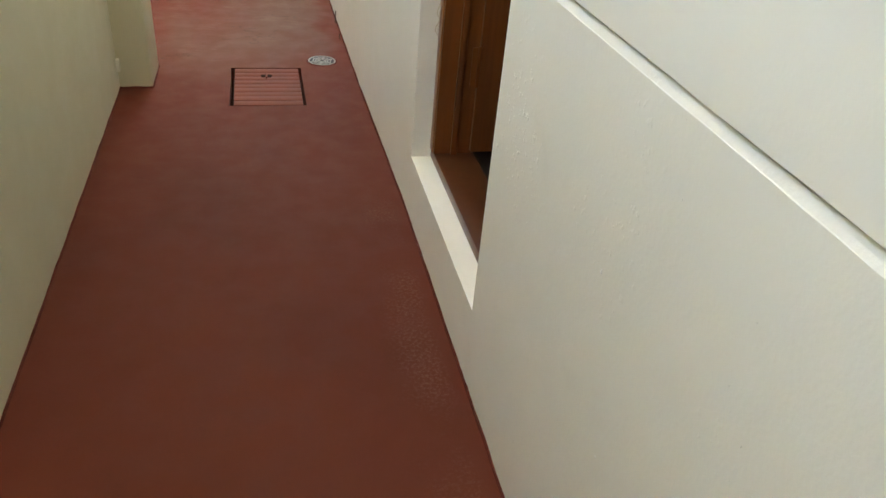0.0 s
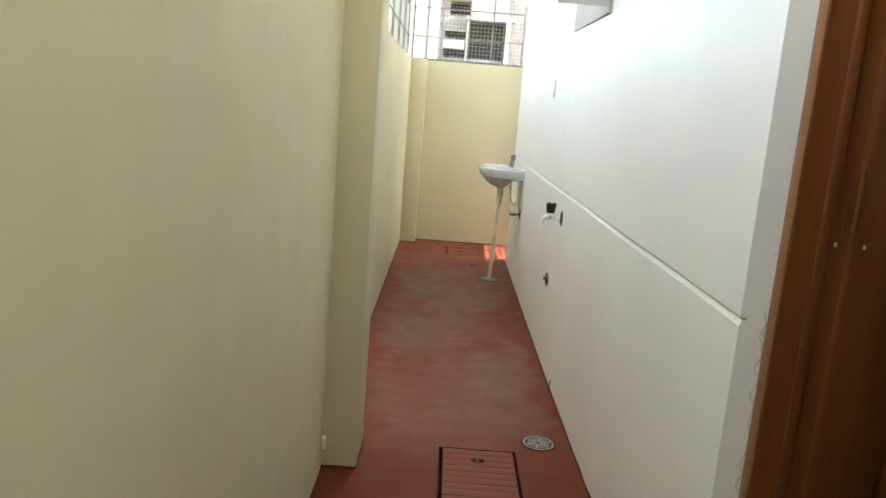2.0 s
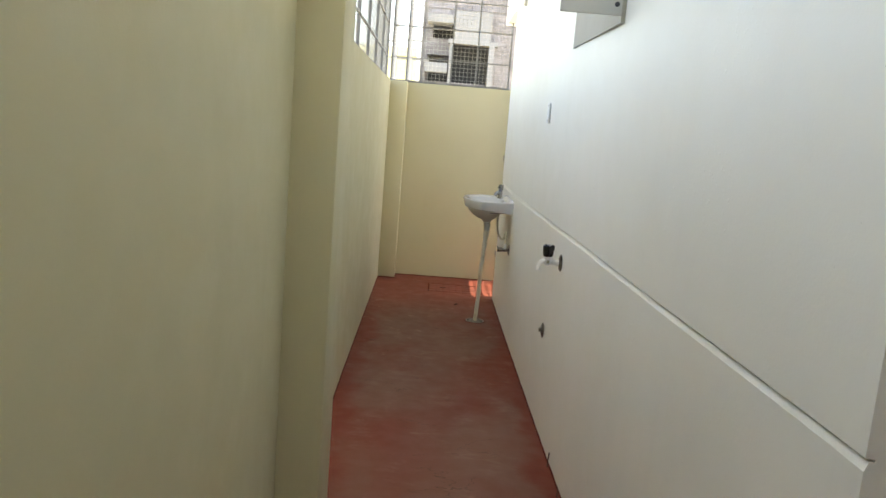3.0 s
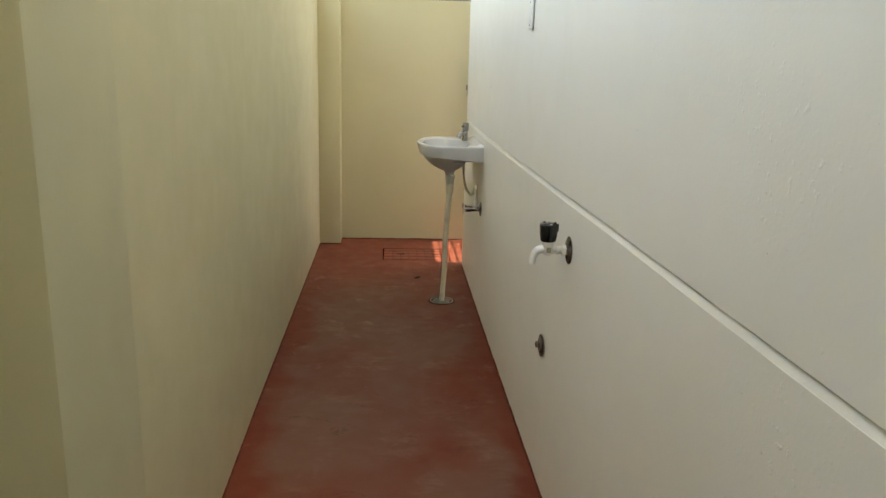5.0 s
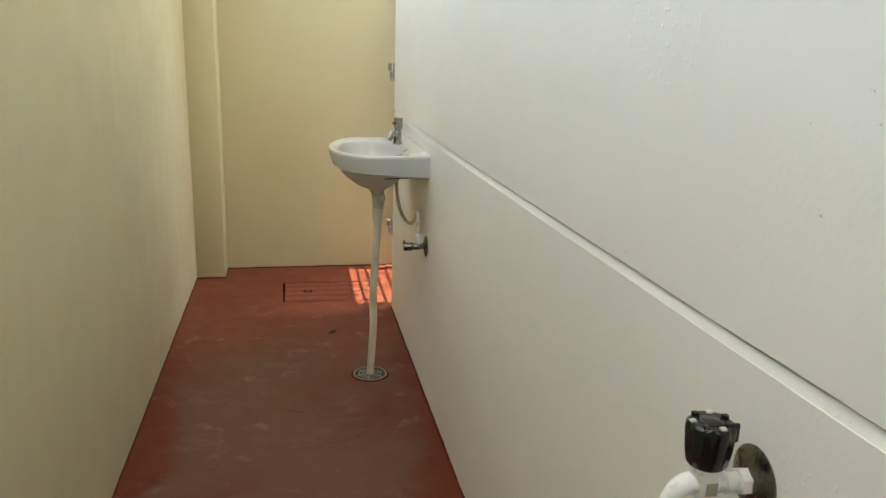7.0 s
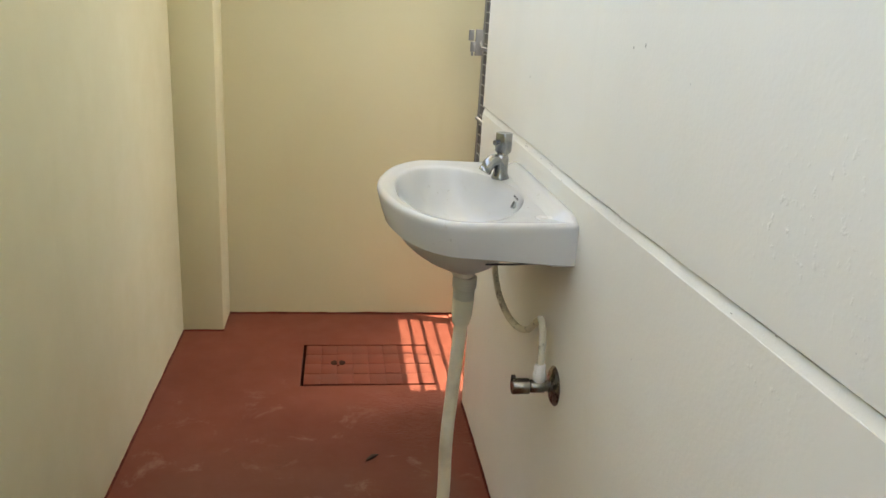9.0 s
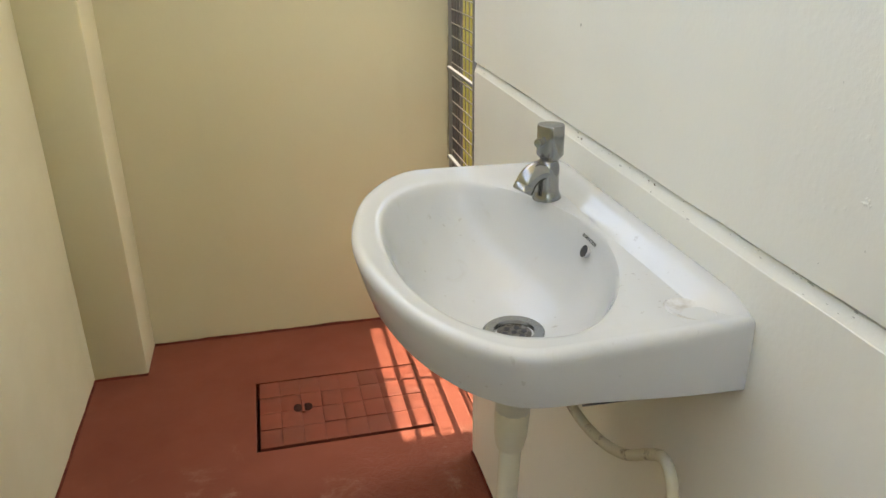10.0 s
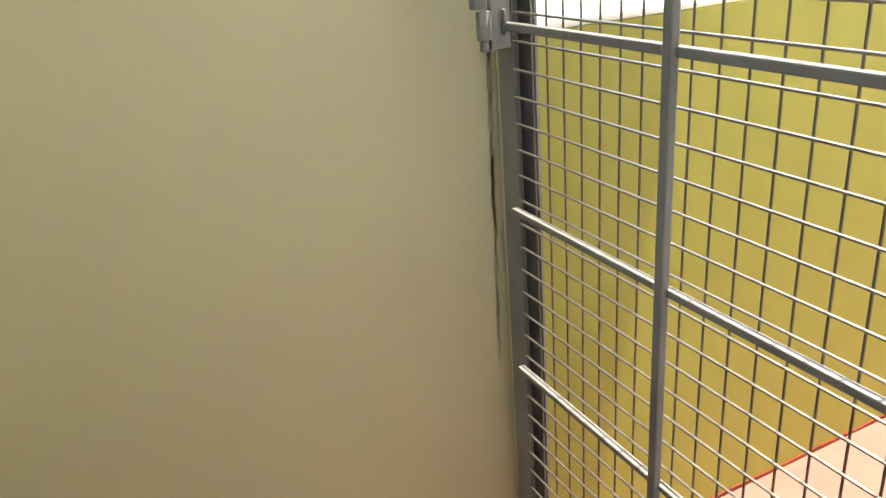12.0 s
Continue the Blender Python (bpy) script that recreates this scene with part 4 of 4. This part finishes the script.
bm = bmesh.new()
lathe(bm, [(0.008, 0.0), (0.008, 0.004), (0.005, 0.006)], pose(-0.022, 3.862, 1.755, 90, 0, 0), 14)
hung(part("bolt", bm, NEAR_BLACK, None, "dark bolt head"), hatch)

lamp = thing("junction_box", "small round white conduit box on the wall", "junction box", at=(0, 6.73, 2.20))
wall_part("box_body", [(0.042, 0.0), (0.042, 0.022), (0.036, 0.026), (0.0, 0.027)], 6.73, 2.215, WHITE_PVC, lamp)
for y in (6.705, 6.755):
    wall_part("screw", [(0.005, 0.0262), (0.005, 0.029), (0.0, 0.0295)], y, 2.215, NEAR_BLACK, lamp, 10)


# knocks and grime on the painted edges
def chip(x, y, z, size, stretch, material, parent):
    """A small ragged flake lying on a face that looks to -x."""
    bm = bmesh.new()
    k = 11
    rim = [bm.verts.new((x - 0.0006, y + size * stretch * (0.7 + 0.5 * random.random()) * math.cos(2 * math.pi * i / k), z + size * (0.7 + 0.5 * random.random()) * math.sin(2 * math.pi * i / k))) for i in range(k)]
    mid = bm.verts.new((x - 0.0014, y, z))
    for i in range(k):
        bm.faces.new((rim[i], rim[(i + 1) % k], mid))
    return part("paint_chip", bm, material, parent, smooth=False)


wall_right = bpy.data.objects["wall_right"]


def groove_shift(y):
    return bend(y, ((0.5, 0.012), (4.2, 0.011), (5.5, 0.0), (6.4, -0.006), (7.3, 0.003)))


def groove_x(z):
    """Depth of the sloping groove face at height z."""
    return bend(z, ((0.9155, 0.0008), (0.9220, 0.0034), (0.9282, 0.0058)))


for i in range(110):
    y = random.choice((random.uniform(6.2, 7.33), random.uniform(6.2, 7.0), random.uniform(2.4, 7.3)))
    z = 0.9145 + 0.0135 * random.random() ** 0.6
    big = random.random() < 0.05
    chip(bend_right(y) + groove_x(z) + 0.0004, y, z + groove_shift(y), random.uniform(0.0008, 0.0012) if big else random.uniform(0.0003, 0.0007), random.uniform(1.2, 4.0), SCUFF if random.random() < 0.7 else PALE_CHIP, wall_right)
for y, z, sz in ((6.8005, 0.9225, 0.0019), (6.812, 0.9222, 0.0012), (6.596, 0.9245, 0.0016), (6.61, 0.9250, 0.0012)):
    chip(0.002, y, z - 0.002, sz, 1.6, GRIME, wall_right)
for y, z, sz in ((6.82, 1.065, 0.0025), (6.208, 1.165, 0.003), (6.25, 1.16, 0.002), (5.55, 1.02, 0.0012), (4.05, 1.16, 0.0015), (4.4, 0.74, 0.0015)):
    chip(bend_right(y), y, z, sz, random.uniform(0.7, 1.5), SCUFF, wall_right)
for y, z, sz in ((5.2, 0.30, 0.003), (4.85, 0.25, 0.003), (3.62, 0.62, 0.003), (1.05, 0.66, 0.005), (0.95, 0.42, 0.003)):
    chip(bend_right(y), y, z, sz, random.uniform(0.6, 1.8), PALE_CHIP, wall_right)

# ---- floor drains ----
def floor_drain(x, y, r, label):
    d = thing("floor_drain", label, "drain", "floor drains", at=(x, y, 0.0))
    bm = bmesh.new()
    lathe(bm, [(r * 1.08, 0.0003), (r * 1.06, 0.0025), (r * 0.99, 0.003), (r * 0.97, 0.0012)], Matrix.Identity(4), 44, False)
    part("rim", bm, DARKRED, d)
    bm = bmesh.new()
    lathe(bm, [(r * 0.97, 0.0006), (r * 0.96, 0.0045), (r * 0.88, 0.0045), (r * 0.87, 0.001)], Matrix.Identity(4), 44, False)
    part("ring", bm, DULL, d, "steel ring")
    bm = bmesh.new()
    lathe(bm, [(r * 0.87, 0.0008), (r * 0.87, 0.0012)], Matrix.Identity(4), 40)
    part("well", bm, NEAR_BLACK, d, "dark slots of the drain")
    rr = r * 0.78
    for i in range(3):
        bm = bmesh.new()
        a = rr * (0.28 + 0.24 * i)
        lathe(bm, [(a, 0.0012), (a, 0.0036), (a + rr * 0.075, 0.0036), (a + rr * 0.075, 0.0012)], Matrix.Identity(4), 32, False)
        part("grate_ring", bm, DULL, d)
    for i in range(6):
        bm = bmesh.new()
        box(bm, rr * 0.2, rr, -rr * 0.05, rr * 0.05, 0.0012, 0.0038)
        bm.transform(Matrix.Rotation(i * math.pi / 3 + 0.3, 4, "Z"))
        part("spoke", bm, DULL, d)
    return d


floor_drain(-0.118, 3.713, 0.064, "round steel floor drain near the square hatch")
floor_drain(-0.177, 6.590, 0.066, "round steel floor drain under the basin hose")


# ---- floor hatches ----
def hatch_cover(p, gap, ztop, nx, ny, hole, joint, label):
    """A painted cover of separate tiles with sunk joints; hole: its lifting slot (x, y)."""
    x0, x1, y0, y1 = p[0] + gap[0], p[1] - gap[1], p[2] + gap[2], p[3] - gap[3]
    c = thing("floor_hatch", label, "floor hatch", "floor hatches", at=((x0 + x1) / 2, (y0 + y1) / 2, -0.055))
    hung(part("slab", boxes((x0, x1, y0, y1, -0.055, ztop - 0.0022)), DARKRED if nx == 1 else COVER), c)
    wx, wy = (x1 - x0) / nx, (y1 - y0) / ny
    for i in range(nx):
        for j in range(ny):
            g = joint
            bm = bmesh.new()
            dz = random.uniform(-0.0008, 0.0008)
            box(bm, x0 + i * wx + (g if i else 0), x0 + (i + 1) * wx - (g if i < nx - 1 else 0), y0 + j * wy + (g if j else 0), y0 + (j + 1) * wy - (g if j < ny - 1 else 0), ztop - 0.004, ztop + dz, 0.0009)
            hung(part("tile", bm, COVER), c)
    for s in (-1, 1):
        bm = bmesh.new()
        lathe(bm, [(0.020, 0.0), (0.019, 0.0006), (0.0, 0.0008)], Matrix.Translation((hole[0] + s * 0.013, hole[1], ztop + 0.0012)) @ Matrix.Diagonal((0.6, 0.9, 1, 1)), 20)
        hung(part("lifting_slot", bm, PIT), c)
    bm = tube(bmesh.new(), [Vector((hole[0], hole[1] - 0.024, ztop + 0.002)), Vector((hole[0], hole[1] + 0.024, ztop + 0.002))], 0.004, 10)
    hung(part("lifting_bar", bm, COVER), c)


hatch_cover(PIT1, (0.016, 0.012, 0.012, 0.004), -0.002, 1, 9, (-0.369, 3.527), 0.0016, "red painted square floor hatch with grooved strips")
hatch_cover(PIT2, (0.010, 0.0015, 0.016, 0.0015), -0.002, 8, 4, (-0.39, 7.625), 0.0009, "red painted floor hatch scored into small tiles")

# ---- small litter ----
bm = bmesh.new()
tube(bm, [Vector((-0.312, 7.025, 0.003)), Vector((-0.295, 7.040, 0.005)), Vector((-0.278, 7.052, 0.003))], [0.002, 0.006, 0.0015], 8)
tagged(part("dry_leaf", bm, TWIG), "small curled dry leaf lying on the floor", "leaf")
bm = tube(bmesh.new(), smooth_path([(-0.003, 4.292, 0.0), (-0.002, 4.297, 0.03), (0.0, 4.294, 0.062)], 4), 0.0025, 6)
tagged(part("wire_stub", bm, TWIG), "short dark wire stub at the wall foot", "wire")
bm = tube(bmesh.new(), smooth_path([(-0.003, 4.02, 0.0), (-0.008, 4.025, 0.012), (-0.004, 4.03, 0.03)], 4), 0.0022, 6)
tagged(part("wire_stub", bm, TWIG), "short dark wire stub at the wall foot", "wire")
bm = boxes((LEFT + 0.0165, LEFT + 0.030, 3.352, 3.376, 0.080, 0.128), bevel=0.003)
tagged(part("cable_clip", bm, PVC), "small stained ivory cable clip beside the pillar", "clip")

# ---- beyond the grilles ----
FY0 = 26.6
house = thing("neighbour_building", "grey block building with dark openings and balconies", "building", at=(3.4, FY0 + 3, -0.1))


def facade(name, bm, material, label="", parent=None):
    return hung(part(name, bm, material, None, label, smooth=False), parent or house)


OPEN = [(-0.95, -0.22, 2.72, 3.55), (-0.24, 1.02, 2.72, 3.92), (-0.80, -0.14, 4.05, 4.50), (1.9, 3.0, 2.8, 4.1), (0.5, 1.6, 5.4, 6.6), (2.4, 3.5, 5.4, 6.6)]
xs = sorted({-1.15, 8.0, *[v for o in OPEN for v in o[:2]]})
zs = sorted({-0.1, 8.6, *[v for o in OPEN for v in o[2:]]})
bm = bmesh.new()
for i in range(len(xs) - 1):
    for j in range(len(zs) - 1):
        cx, cz = (xs[i] + xs[i + 1]) / 2, (zs[j] + zs[j + 1]) / 2
        if not any(a < cx < b and c < cz < d for a, b, c, d in OPEN):
            box(bm, xs[i], xs[i + 1], FY0, FY0 + 0.25, zs[j], zs[j + 1])
facade("wall", bm, BLOCK)
facade("wall", boxes((-1.15, -0.9, FY0 + 0.25, FY0 + 6, -0.1, 8.6), (7.75, 8.0, FY0 + 0.25, FY0 + 6, -0.1, 8.6), (-0.9, 7.75, FY0 + 5.75, FY0 + 6, -0.1, 8.6)), BLOCK)
for k in range(5):
    facade("course", boxes((-1.17, 8.02, FY0 - 0.03, FY0 - 0.002, 5.0 + 0.55 * k, 5.06 + 0.55 * k)), BLOCK)
facade("roof", boxes((-1.4, 8.2, FY0 - 0.3, FY0 + 6.2, 8.6, 8.8)), CONCRETE)
for a, b, c, d in OPEN:
    w = facade("window", boxes((a, b, FY0 + 0.9, FY0 + 1.0, c, d)), VOID, "dark unglazed opening")
facade("balcony_slab", boxes((-0.98, -0.18, FY0 - 0.5, FY0, 4.50, 4.75)), CONCRETE)
facade("panel", boxes((-0.15, 1.05, FY0 - 0.25, FY0 - 0.001, 4.05, 4.95)), CONCRETE, "pale cement panel")
facade("parapet", boxes((-0.98, -0.28, FY0 - 0.45, FY0 - 0.001, 2.98, 3.28)), CONCRETE, "pale balcony parapet")
facade("pier", boxes((1.02, 1.18, FY0 - 0.35, FY0 - 0.001, 2.0, 3.915)), CONCRETE)
facade("pier", boxes((-0.24, -0.16, FY0 - 0.25, FY0 - 0.001, 2.0, 3.915)), CONCRETE)
facade("lintel", boxes((-0.30, 1.3, FY0 - 0.3, FY0 - 0.001, 3.92, 4.05)), CONCRETE)


def pole(x, y, h, arms):
    p = thing("utility_pole", "pale utility pole with short cross arms", "pole", "poles", at=(x, y, -0.1))
    bm = bmesh.new()
    lathe(bm, [(0.075, 0.0), (0.05, h)], Matrix.Identity(4), 14)
    part("shaft", bm, CONCRETE, p)
    for z, a, b in arms:
        part("cross_arm", boxes((a, b, -0.02, 0.02, z - 0.02, z + 0.02)), GREY, p)


pole(-1.62, 20.0, 8.0, ((3.3, -0.4, 0.1), (4.3, -0.1, 0.5)))
pole(-1.30, 21.0, 8.0, ((3.0, -0.5, 0.5), (3.45, -0.1, 0.6)))
tagged(part("garden_wall", boxes((-4.5, -1.2, 24.0, 24.2, -0.1, 3.45)), PALE_YELLOW), "yellow painted garden wall beyond the passage", "wall", kind="structure")
